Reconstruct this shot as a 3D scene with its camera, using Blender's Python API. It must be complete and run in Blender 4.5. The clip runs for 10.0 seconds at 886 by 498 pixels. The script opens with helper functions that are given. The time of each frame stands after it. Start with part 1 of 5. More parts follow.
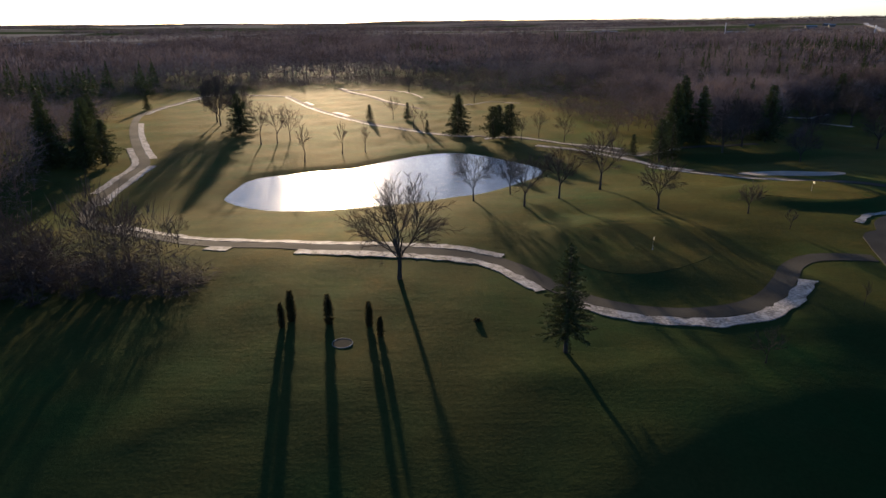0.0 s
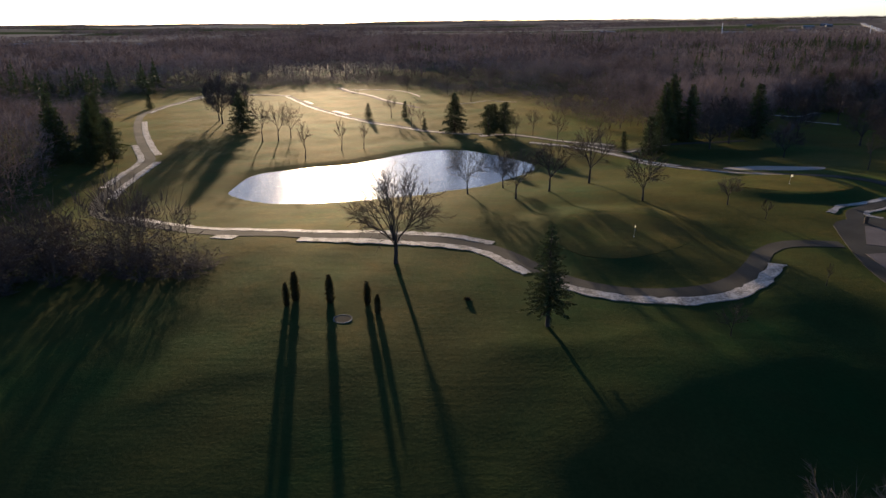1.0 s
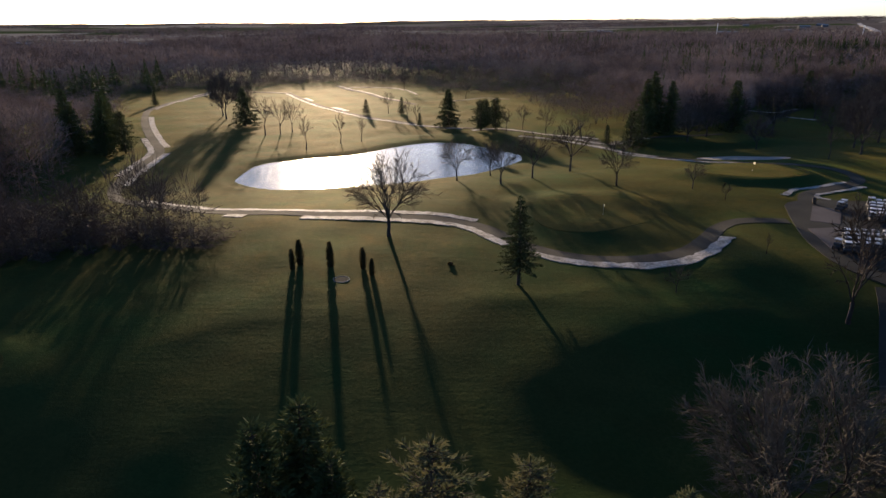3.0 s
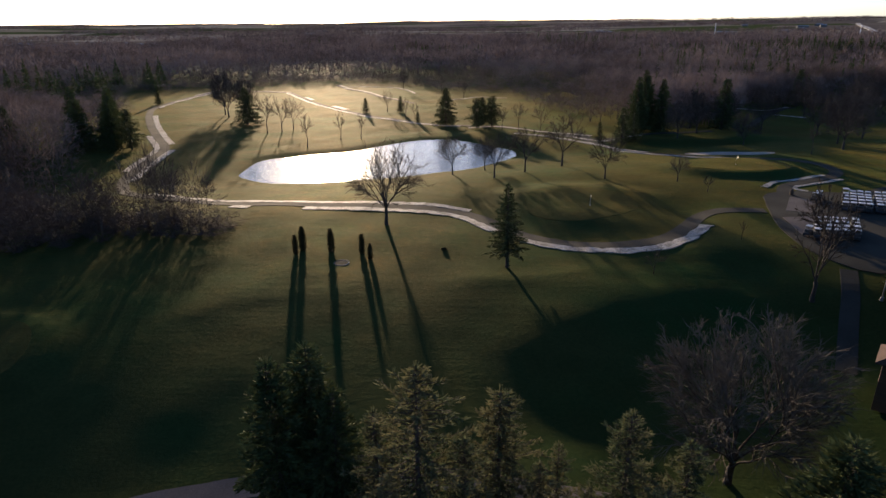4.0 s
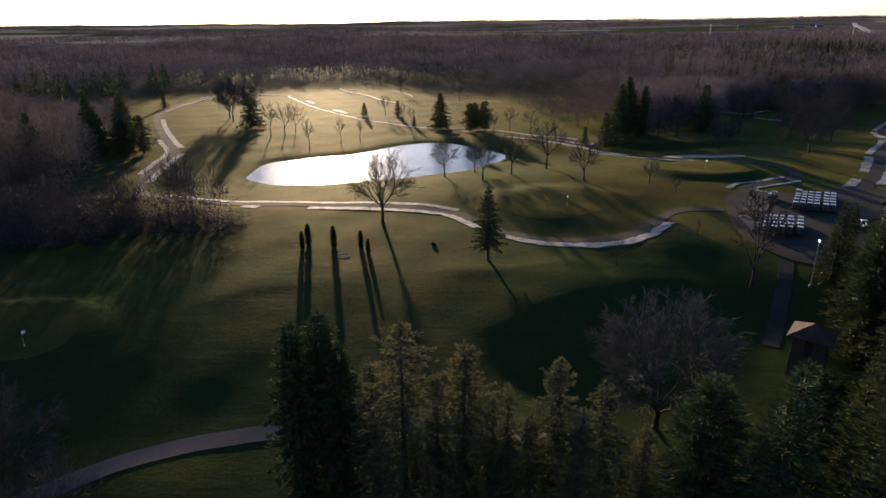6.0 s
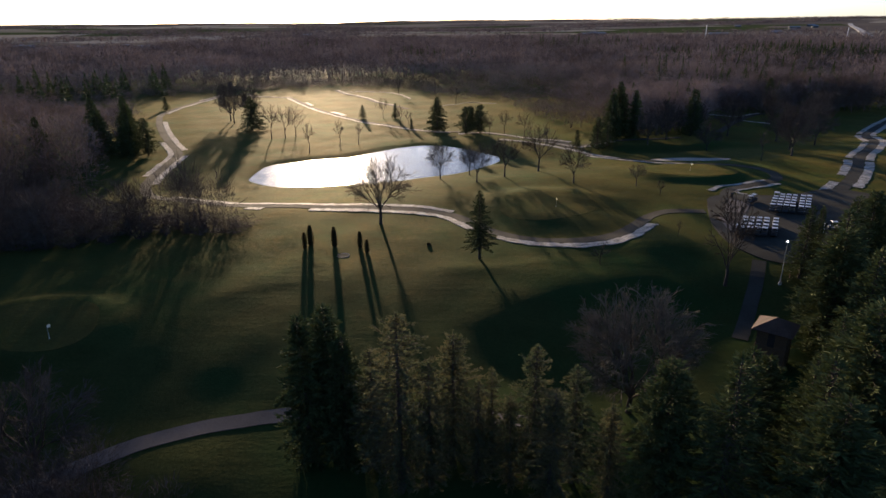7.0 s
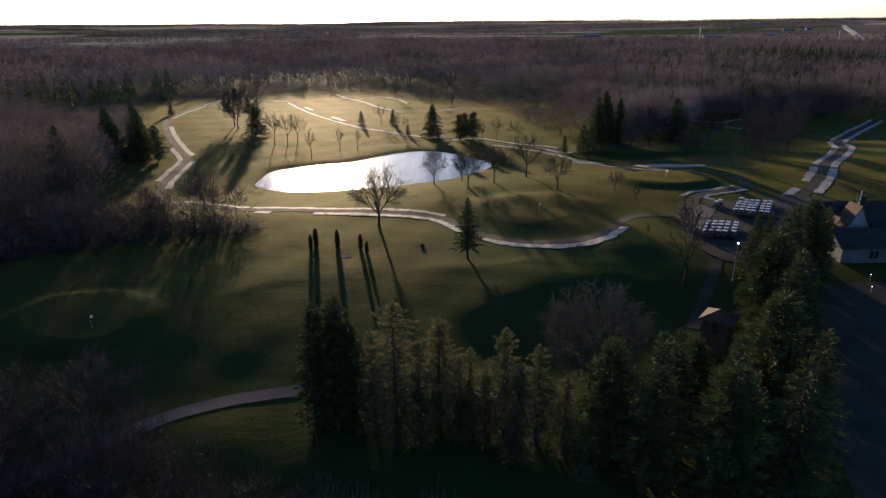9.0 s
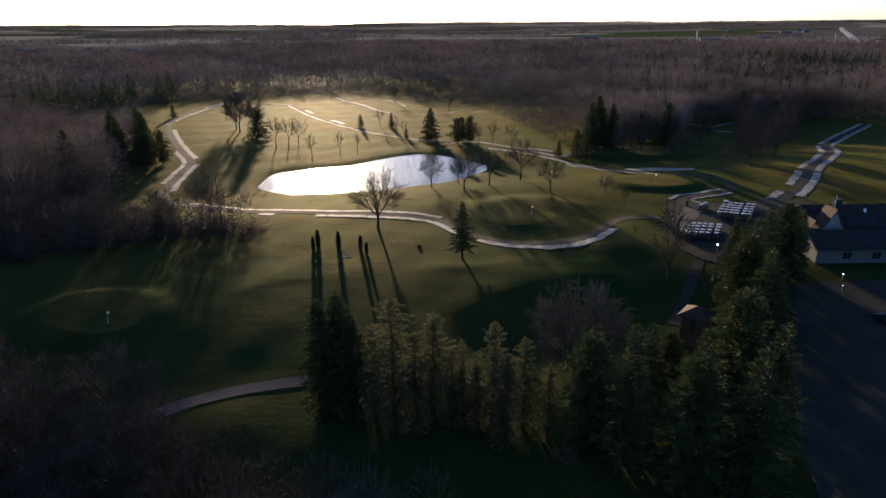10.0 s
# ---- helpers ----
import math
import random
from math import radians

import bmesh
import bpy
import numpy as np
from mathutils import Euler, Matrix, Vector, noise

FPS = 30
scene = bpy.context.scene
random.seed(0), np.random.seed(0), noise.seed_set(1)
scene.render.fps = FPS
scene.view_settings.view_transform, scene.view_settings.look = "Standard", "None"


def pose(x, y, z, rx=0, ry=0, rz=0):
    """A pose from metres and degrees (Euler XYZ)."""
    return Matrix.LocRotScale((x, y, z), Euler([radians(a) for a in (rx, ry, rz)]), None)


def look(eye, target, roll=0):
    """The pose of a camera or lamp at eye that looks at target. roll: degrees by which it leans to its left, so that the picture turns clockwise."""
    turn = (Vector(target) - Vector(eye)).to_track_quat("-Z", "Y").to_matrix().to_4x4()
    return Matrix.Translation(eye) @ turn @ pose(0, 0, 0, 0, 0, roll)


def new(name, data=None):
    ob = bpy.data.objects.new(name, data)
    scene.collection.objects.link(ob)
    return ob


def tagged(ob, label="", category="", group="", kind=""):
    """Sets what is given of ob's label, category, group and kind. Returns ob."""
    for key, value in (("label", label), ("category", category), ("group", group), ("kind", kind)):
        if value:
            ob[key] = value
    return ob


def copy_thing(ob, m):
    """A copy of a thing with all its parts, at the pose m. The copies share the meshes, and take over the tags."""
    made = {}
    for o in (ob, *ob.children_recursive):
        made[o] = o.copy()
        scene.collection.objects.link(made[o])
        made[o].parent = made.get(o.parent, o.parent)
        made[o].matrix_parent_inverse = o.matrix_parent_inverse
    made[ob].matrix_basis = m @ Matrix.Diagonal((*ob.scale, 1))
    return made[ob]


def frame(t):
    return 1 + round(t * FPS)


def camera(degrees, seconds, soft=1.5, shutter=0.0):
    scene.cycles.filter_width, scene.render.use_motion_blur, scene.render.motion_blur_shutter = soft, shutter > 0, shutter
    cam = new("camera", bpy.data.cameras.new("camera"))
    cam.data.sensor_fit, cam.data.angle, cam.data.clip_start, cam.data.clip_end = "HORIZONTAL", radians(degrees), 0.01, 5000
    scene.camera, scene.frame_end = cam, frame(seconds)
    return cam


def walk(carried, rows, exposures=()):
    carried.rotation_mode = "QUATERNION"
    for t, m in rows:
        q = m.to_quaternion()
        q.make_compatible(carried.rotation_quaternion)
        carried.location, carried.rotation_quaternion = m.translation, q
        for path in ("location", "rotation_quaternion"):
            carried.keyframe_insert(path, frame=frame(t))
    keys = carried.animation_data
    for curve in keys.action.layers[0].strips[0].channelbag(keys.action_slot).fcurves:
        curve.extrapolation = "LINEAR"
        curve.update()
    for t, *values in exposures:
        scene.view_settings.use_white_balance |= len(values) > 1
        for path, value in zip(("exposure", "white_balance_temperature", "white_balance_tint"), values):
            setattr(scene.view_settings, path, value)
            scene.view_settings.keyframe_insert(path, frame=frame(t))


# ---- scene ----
cam = camera(70.4, 10.0, 1.5)
PATH = [
    (0, (1.766, 0.546, 28.675), (1.725, 2.424, 27.991), -0.6),
    (0.5, (2.17, -2.073, 28.729), (2.129, -0.194, 28.045), -0.6),
    (1, (2.537, -4.653, 28.785), (2.499, -2.774, 28.101), -0.6),
    (1.5, (3.02, -7.162, 28.793), (2.981, -5.283, 28.108), -0.6),
    (2, (3.428, -9.632, 28.799), (3.389, -7.753, 28.114), -0.6),
    (2.5, (3.81, -12.119, 28.804), (3.774, -10.24, 28.119), -0.6),
    (3.8, (4.94, -18.914, 28.753), (4.906, -17.035, 28.068), -0.5),
    (4, (5.111, -19.965, 28.766), (5.076, -18.086, 28.082), -0.6),
    (4.5, (5.532, -22.564, 29.002), (5.498, -20.685, 28.316), -0.7),
    (5, (5.961, -25.0, 29.812), (5.927, -23.121, 29.127), -0.7),
    (5.5, (6.344, -27.522, 30.769), (6.31, -25.643, 30.084), -0.7),
    (7, (7.289, -35.154, 33.652), (7.263, -33.276, 32.965), -0.6),
    (7.5, (7.575, -37.654, 34.563), (7.551, -35.775, 33.878), -0.6),
    (8, (7.829, -40.166, 35.508), (7.807, -38.287, 34.821), -0.5),
    (8.5, (8.079, -42.694, 36.486), (8.061, -40.815, 35.799), -0.5),
    (9, (8.342, -45.248, 37.471), (8.324, -43.37, 36.784), -0.5),
    (9.5, (8.582, -47.796, 38.434), (8.566, -45.917, 37.748), -0.4),
    (10, (8.86, -50.259, 39.244), (8.846, -48.38, 38.56), -0.4),
]
walk(cam, [(t, look(eye, target, roll)) for t, eye, target, roll in PATH], [(0.0, 1.14, 6350, 18)])

# ---- light ----
SUN_EL, SUN_AZ = 7.0, radians(-11.5)   # height above the horizon in degrees; turn from +y towards +x
sun_way = Vector((math.sin(SUN_AZ) * math.cos(radians(SUN_EL)), math.cos(SUN_AZ) * math.cos(radians(SUN_EL)), math.sin(radians(SUN_EL))))
world = bpy.data.worlds.new("sky")
scene.world = world
world.use_nodes = True
wn = world.node_tree.nodes
sky = wn.new("ShaderNodeTexSky")
sky.sky_type = "NISHITA"
sky.sun_disc = False
sky.sun_elevation, sky.sun_rotation = radians(SUN_EL), SUN_AZ % (2 * math.pi)
sky.air_density, sky.dust_density, sky.ozone_density = 0.6, 0.5, 3.0
world.node_tree.links.new(sky.outputs[0], wn["Background"].inputs[0])
wn["Background"].inputs[1].default_value = 0.103
sun_data = bpy.data.lights.new("sun", "SUN")
sun_data.energy, sun_data.angle, sun_data.color = 4.2, radians(1.0), (1.0, 0.775, 0.49)
sun = new("sun", sun_data)
sun.matrix_world = look((0, 0, 0), -sun_way)


# ---- materials ----
def material(name, tones, scale=1.0, rough=0.8, bump=0.0, metal=0.0, spec=0.3, fine=8.0, spread=0.25, sheen=0.0, stretch=(1, 1, 1), jitter=0.0, thin=0.0):
    """tones: two base colours mixed by noise at two scales, with bump from the finer one."""
    m = bpy.data.materials.new(name)
    m.use_nodes = True
    n, l = m.node_tree.nodes, m.node_tree.links
    b = n["Principled BSDF"]
    geo = n.new("ShaderNodeNewGeometry")
    mp = n.new("ShaderNodeMapping")
    mp.inputs["Scale"].default_value = stretch
    l.new(geo.outputs["Position"], mp.inputs["Vector"])
    big, small = n.new("ShaderNodeTexNoise"), n.new("ShaderNodeTexNoise")
    for t, s, d in ((big, scale, 3.0), (small, scale * fine, 4.0)):
        t.inputs["Scale"].default_value, t.inputs["Detail"].default_value = s, d
        l.new(mp.outputs[0], t.inputs["Vector"])
    add = n.new("ShaderNodeMath")
    add.operation = "ADD"
    l.new(big.outputs["Fac"], add.inputs[0])
    l.new(small.outputs["Fac"], add.inputs[1])
    src = add.outputs[0]
    if jitter:
        info, mul = n.new("ShaderNodeObjectInfo"), n.new("ShaderNodeMath")
        mul.operation = "MULTIPLY_ADD"
        mul.inputs[1].default_value, mul.inputs[2].default_value = jitter, -jitter / 2
        l.new(info.outputs["Random"], mul.inputs[0])
        add2 = n.new("ShaderNodeMath")
        l.new(src, add2.inputs[0])
        l.new(mul.outputs[0], add2.inputs[1])
        src = add2.outputs[0]
    ramp = n.new("ShaderNodeMapRange")
    ramp.inputs["From Min"].default_value, ramp.inputs["From Max"].default_value = 1.0 - spread, 1.0 + spread
    l.new(src, ramp.inputs["Value"])
    mix = n.new("ShaderNodeMix")
    mix.data_type = "RGBA"
    mix.inputs["A"].default_value, mix.inputs["B"].default_value = (*tones[0], 1), (*tones[1], 1)
    l.new(ramp.outputs[0], mix.inputs["Factor"])
    l.new(mix.outputs["Result"], b.inputs["Base Color"])
    b.inputs["Roughness"].default_value, b.inputs["Metallic"].default_value, b.inputs["Specular IOR Level"].default_value = rough, metal, spec
    b.inputs["Sheen Weight"].default_value = sheen
    if bump:
        bp = n.new("ShaderNodeBump")
        bp.inputs["Strength"].default_value, bp.inputs["Distance"].default_value = 1.0, bump
        l.new(small.outputs["Fac"], bp.inputs["Height"])
        l.new(bp.outputs[0], b.inputs["Normal"])
    if thin:
        tl, ms = n.new("ShaderNodeBsdfTranslucent"), n.new("ShaderNodeMixShader")
        ms.inputs[0].default_value = thin
        l.new(mix.outputs["Result"], tl.inputs["Color"])
        l.new(b.outputs[0], ms.inputs[1])
        l.new(tl.outputs[0], ms.inputs[2])
        l.new(ms.outputs[0], n["Material Output"].inputs["Surface"])
    return m


def grass_material(name, green, tawny, patch, rough=0.8, spec=0.005, far_fields=False):
    """Winter turf: green and tawny patches, mown texture, tussocky bump; far off a patchwork of fields."""
    m = bpy.data.materials.new(name)
    m.use_nodes = True
    n, l = m.node_tree.nodes, m.node_tree.links
    b = n["Principled BSDF"]
    geo = n.new("ShaderNodeNewGeometry")

    def tex(scale, detail=4.0, rough_=0.55):
        t = n.new("ShaderNodeTexNoise")
        t.inputs["Scale"].default_value, t.inputs["Detail"].default_value, t.inputs["Roughness"].default_value = scale, detail, rough_
        l.new(geo.outputs["Position"], t.inputs["Vector"])
        return t

    def rng(sock, a, c, lo=0.0, hi=1.0):
        r = n.new("ShaderNodeMapRange")
        for k, v in (("From Min", a), ("From Max", c), ("To Min", lo), ("To Max", hi)):
            r.inputs[k].default_value = v
        l.new(sock, r.inputs["Value"])
        return r.outputs[0]

    def mixed(fac, a, c, mode="MIX"):
        x = n.new("ShaderNodeMix")
        x.data_type, x.blend_type = "RGBA", mode
        if isinstance(fac, float):
            x.inputs["Factor"].default_value = fac
        else:
            l.new(fac, x.inputs["Factor"])
        for key, v in (("A", a), ("B", c)):
            if isinstance(v, tuple):
                x.inputs[key].default_value = (*v, 1)
            else:
                l.new(v, x.inputs[key])
        return x.outputs["Result"]

    large, mid, fine = tex(patch), tex(patch * 6, 5.0), tex(3.0, 5.0, 0.7)
    col = mixed(rng(large.outputs["Fac"], 0.35, 0.58), green, tawny)
    col = mixed(rng(mid.outputs["Fac"], 0.35, 0.65, 0.0, 0.5), col, tuple(c * 0.6 for c in tawny))
    col = mixed(rng(fine.outputs["Fac"], 0.3, 0.7, 0.0, 0.45), col, tuple(c * 0.45 for c in green))
    if far_fields:
        cells = n.new("ShaderNodeTexVoronoi")
        cells.inputs["Scale"].default_value = 0.0032
        st = n.new("ShaderNodeMapping")
        st.inputs["Scale"].default_value = (0.7, 1.4, 0.0)
        st.inputs["Rotation"].default_value = (0, 0, 0.3)
        l.new(geo.outputs["Position"], st.inputs["Vector"])
        l.new(st.outputs[0], cells.inputs["Vector"])
        sep = n.new("ShaderNodeSeparateColor")
        l.new(cells.outputs["Color"], sep.inputs[0])
        field = mixed(rng(sep.outputs[0], 0.3, 0.9), (0.15, 0.125, 0.10), (0.36, 0.31, 0.23))
        field = mixed(rng(sep.outputs[1], 0.6, 0.8), field, (0.07, 0.085, 0.035))
        long = n.new("ShaderNodeVectorMath")
        long.operation = "LENGTH"
        l.new(geo.outputs["Position"], long.inputs[0])
        col = mixed(rng(long.outputs["Value"], 450.0, 700.0), col, field)
        l.new(rng(long.outputs["Value"], 350.0, 600.0, 0.18, 0.0), b.inputs["Sheen Weight"])
        l.new(rng(long.outputs["Value"], 350.0, 600.0, spec, 0.0), b.inputs["Specular IOR Level"])
    l.new(col, b.inputs["Base Color"])
    b.inputs["Roughness"].default_value, b.inputs["Specular IOR Level"].default_value = rough, spec
    b.inputs["Sheen Weight"].default_value, b.inputs["Sheen Roughness"].default_value = 0.18, 0.22
    # tufts: green and straw-coloured blades catch the light unevenly
    tuft = tex(1.1, 6.0, 0.75)
    hue = n.new("ShaderNodeMath")
    hue.operation = "ADD"
    l.new(large.outputs["Fac"], hue.inputs[0])
    l.new(mid.outputs["Fac"], hue.inputs[1])
    blade = mixed(rng(hue.outputs[0], 0.78, 1.12), (0.45, 0.45, 0.085), (0.74, 0.48, 0.12))
    blade = mixed(rng(tuft.outputs["Fac"], 0.36, 0.64, 0.0, 0.85), blade, (0.10, 0.095, 0.022))
    clump = tex(0.28, 5.0, 0.65)
    blade = mixed(rng(clump.outputs["Fac"], 0.40, 0.66, 0.0, 0.55), blade, (0.13, 0.14, 0.03))
    lie, mown = n.new("ShaderNodeMapping"), n.new("ShaderNodeTexNoise")
    lie.inputs["Scale"].default_value, lie.inputs["Rotation"].default_value = (0.12, 1.0, 1.0), (0, 0, 0.12)
    mown.inputs["Scale"].default_value, mown.inputs["Detail"].default_value, mown.inputs["Roughness"].default_value = 0.55, 5.0, 0.7
    l.new(geo.outputs["Position"], lie.inputs["Vector"])
    l.new(lie.outputs[0], mown.inputs["Vector"])
    blade = mixed(rng(mown.outputs["Fac"], 0.42, 0.62, 0.0, 0.5), blade, (0.14, 0.14, 0.035))
    l.new(blade, b.inputs["Sheen Tint"])
    height = n.new("ShaderNodeMath")
    height.operation = "MULTIPLY_ADD"
    height.inputs[1].default_value = 0.35
    l.new(fine.outputs["Fac"], height.inputs[0])
    lump = tex(0.6, 3.0)
    soft_lump = n.new("ShaderNodeMath")
    soft_lump.operation = "MULTIPLY"
    soft_lump.inputs[1].default_value = 0.4
    both = n.new("ShaderNodeMath")
    both.operation = "ADD"
    l.new(lump.outputs["Fac"], both.inputs[0])
    l.new(mown.outputs["Fac"], both.inputs[1])
    l.new(both.outputs[0], soft_lump.inputs[0])
    l.new(soft_lump.outputs[0], height.inputs[2])
    bp = n.new("ShaderNodeBump")
    bp.inputs["Strength"].default_value, bp.inputs["Distance"].default_value = 0.85, 0.13
    l.new(height.outputs[0], bp.inputs["Height"])
    l.new(bp.outputs[0], b.inputs["Normal"])
    # blades seen against the light shine along the sun's way
    gl, ms = n.new("ShaderNodeBsdfGlossy"), n.new("ShaderNodeMixShader")
    gl.inputs["Roughness"].default_value = 0.62
    l.new(blade, gl.inputs["Color"])
    l.new(bp.outputs[0], gl.inputs["Normal"])
    fres, share = n.new("ShaderNodeFresnel"), n.new("ShaderNodeMath")
    fres.inputs["IOR"].default_value, share.operation = 1.12, "MULTIPLY"
    l.new(rng(fres.outputs[0], 0.0, 0.07, 0.003, 0.024), share.inputs[0])
    l.new(rng(mid.outputs["Fac"], 0.3, 0.7, 0.75, 1.25), share.inputs[1])
    if far_fields:
        fade = n.new("ShaderNodeMath")
        fade.operation = "MULTIPLY"
        l.new(share.outputs[0], fade.inputs[0])
        l.new(rng(long.outputs["Value"], 300.0, 520.0, 1.0, 0.0), fade.inputs[1])
        share = fade
    l.new(share.outputs[0], ms.inputs[0])
    l.new(b.outputs[0], ms.inputs[1])
    l.new(gl.outputs[0], ms.inputs[2])
    l.new(ms.outputs[0], n["Material Output"].inputs["Surface"])
    return m


M_GRASS = grass_material("turf", (0.017, 0.052, 0.015), (0.052, 0.058, 0.018), 0.035, far_fields=True)
M_GREEN = grass_material("putting_turf", (0.040, 0.056, 0.015), (0.075, 0.070, 0.022), 0.08)
M_ASPHALT = material("asphalt", ((0.033, 0.032, 0.026), (0.057, 0.055, 0.045)), 0.25, 0.9, 0.01, fine=40, spec=0.04)
M_MAT = material("straw_matting", ((0.13, 0.12, 0.10), (0.44, 0.41, 0.36)), 0.7, 0.75, 0.06, fine=6, spec=0.1, spread=0.2)
M_SAND = material("bunker_sand", ((0.22, 0.195, 0.165), (0.31, 0.275, 0.23)), 0.3, 0.9, 0.02, fine=12)
M_BARK = material("bark", ((0.038, 0.03, 0.025), (0.078, 0.062, 0.05)), 1.5, 0.9, 0.02, fine=6, spec=0.2)
M_TWIG = material("twigs", ((0.065, 0.050, 0.038), (0.13, 0.10, 0.073)), 0.15, 0.9, fine=20, spec=0.08, jitter=0.3, thin=0.2)
M_WOODS = material("woodland_twigs", ((0.098, 0.074, 0.064), (0.265, 0.201, 0.175)), 0.014, 0.95, fine=7, spec=0.0, thin=0.10, spread=0.18)
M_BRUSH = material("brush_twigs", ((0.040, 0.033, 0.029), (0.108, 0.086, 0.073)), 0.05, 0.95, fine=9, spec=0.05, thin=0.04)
M_DUSK = material("dusky_twigs", ((0.085, 0.076, 0.062), (0.130, 0.114, 0.092)), 0.05, 0.95, fine=9, spec=0.05, thin=0.06)
M_WORN = material("worn_asphalt", ((0.085, 0.075, 0.069), (0.14, 0.122, 0.112)), 0.25, 0.9, 0.01, fine=40, spec=0.04)
M_NEEDLE = material("spruce_needles", ((0.038, 0.055, 0.021), (0.088, 0.104, 0.040)), 0.4, 0.85, fine=9, spec=0.05, jitter=0.22, thin=0.11)
M_PINE = material("pine_needles", ((0.042, 0.066, 0.034), (0.130, 0.120, 0.060)), 0.35, 0.85, fine=9, spec=0.05, jitter=0.3, thin=0.34)
M_CEDAR = material("cedar_foliage", ((0.045, 0.042, 0.018), (0.10, 0.085, 0.035)), 0.9, 0.85, fine=9, spec=0.06, thin=0.25)
M_WHITE = material("white_paint", ((0.66, 0.65, 0.61), (0.8, 0.79, 0.76)), 0.6, 0.5, fine=12)
M_CARTBODY = material("cart_body", ((0.028, 0.03, 0.032), (0.05, 0.052, 0.055)), 1.0, 0.5, spec=0.3, jitter=0.2)
M_CARTROOF = material("cart_roof", ((0.42, 0.42, 0.41), (0.58, 0.57, 0.55)), 1.0, 0.32, spec=0.5, jitter=0.5)
M_SEAT = material("cart_seat", ((0.06, 0.055, 0.05), (0.10, 0.09, 0.08)), 3.0, 0.6)
M_RUBBER = material("rubber", ((0.012, 0.012, 0.012), (0.03, 0.03, 0.03)), 3.0, 0.85)
M_METAL = material("galvanised_metal", ((0.35, 0.36, 0.37), (0.5, 0.5, 0.5)), 3.0, 0.4, metal=0.8)
M_RUST = material("rusted_cover", ((0.03, 0.03, 0.022), (0.06, 0.055, 0.042)), 3.0, 0.95, spec=0.05)
M_SHINGLE = material("brown_shingle", ((0.055, 0.03, 0.02), (0.10, 0.054, 0.036)), 0.8, 0.85, 0.02, fine=10)
M_SLATE = material("dark_shingle", ((0.022, 0.022, 0.023), (0.045, 0.044, 0.044)), 0.8, 0.95, 0.02, fine=10, spec=0.1)
M_STUCCO = material("grey_stucco", ((0.085, 0.085, 0.085), (0.13, 0.128, 0.125)), 0.6, 0.85, 0.01, fine=12)
M_GABLE = material("pale_stucco", ((0.22, 0.22, 0.22), (0.30, 0.30, 0.295)), 0.6, 0.85, 0.01, fine=12)
M_TIMBER = material("stained_timber", ((0.06, 0.038, 0.024), (0.11, 0.068, 0.04)), 2.0, 0.7, 0.01, fine=8, stretch=(1, 1, 6))
M_CONCRETE = material("concrete", ((0.22, 0.21, 0.20), (0.33, 0.32, 0.30)), 0.7, 0.85, 0.01, fine=14)
M_FLAG = material("flag_cloth", ((0.70, 0.68, 0.55), (0.8, 0.78, 0.66)), 3.0, 0.8)
M_CARPAINT = material("dark_car_paint", ((0.02, 0.021, 0.023), (0.035, 0.036, 0.038)), 2.0, 0.3, spec=0.6)
M_GLASS = material("dark_glass", ((0.01, 0.012, 0.014), (0.02, 0.022, 0.025)), 1.0, 0.06, spec=0.8)

M_CLEAR = bpy.data.materials.new("clear_windshield")
M_CLEAR.use_nodes = True
cn, cl = M_CLEAR.node_tree.nodes, M_CLEAR.node_tree.links
see, shine, pane_mix, pane_fres = cn.new("ShaderNodeBsdfTransparent"), cn.new("ShaderNodeBsdfGlossy"), cn.new("ShaderNodeMixShader"), cn.new("ShaderNodeFresnel")
see.inputs["Color"].default_value, shine.inputs["Roughness"].default_value = (0.86, 0.88, 0.88, 1), 0.06
cl.new(pane_fres.outputs[0], pane_mix.inputs[0])
cl.new(see.outputs[0], pane_mix.inputs[1])
cl.new(shine.outputs[0], pane_mix.inputs[2])
cl.new(pane_mix.outputs[0], cn["Material Output"].inputs["Surface"])

M_WATER = bpy.data.materials.new("pond_water")
M_WATER.use_nodes = True
wt = M_WATER.node_tree
wb = wt.nodes["Principled BSDF"]
wb.inputs["Base Color"].default_value = (0.012, 0.018, 0.018, 1)
wb.inputs["Roughness"].default_value, wb.inputs["IOR"].default_value = 0.20, 1.333
wg, w1, w2 = wt.nodes.new("ShaderNodeNewGeometry"), wt.nodes.new("ShaderNodeTexNoise"), wt.nodes.new("ShaderNodeTexNoise")
w1.inputs["Scale"].default_value, w1.inputs["Detail"].default_value = 2.6, 4.0
w2.inputs["Scale"].default_value, w2.inputs["Detail"].default_value = 0.5, 2.0
wa, wbump = wt.nodes.new("ShaderNodeMath"), wt.nodes.new("ShaderNodeBump")
for t in (w1, w2):
    wt.links.new(wg.outputs["Position"], t.inputs["Vector"])
wt.links.new(w1.outputs["Fac"], wa.inputs[0])
wt.links.new(w2.outputs["Fac"], wa.inputs[1])
wbump.inputs["Strength"].default_value, wbump.inputs["Distance"].default_value = 0.8, 0.07
wt.links.new(wa.outputs[0], wbump.inputs["Height"])
wt.links.new(wbump.outputs[0], wb.inputs["Normal"])

M_LAMP = bpy.data.materials.new("lit_lamp_glass")
M_LAMP.use_nodes = True
lb = M_LAMP.node_tree.nodes["Principled BSDF"]
lb.inputs["Emission Color"].default_value, lb.inputs["Emission Strength"].default_value = (0.95, 0.97, 1.0, 1), 5.0


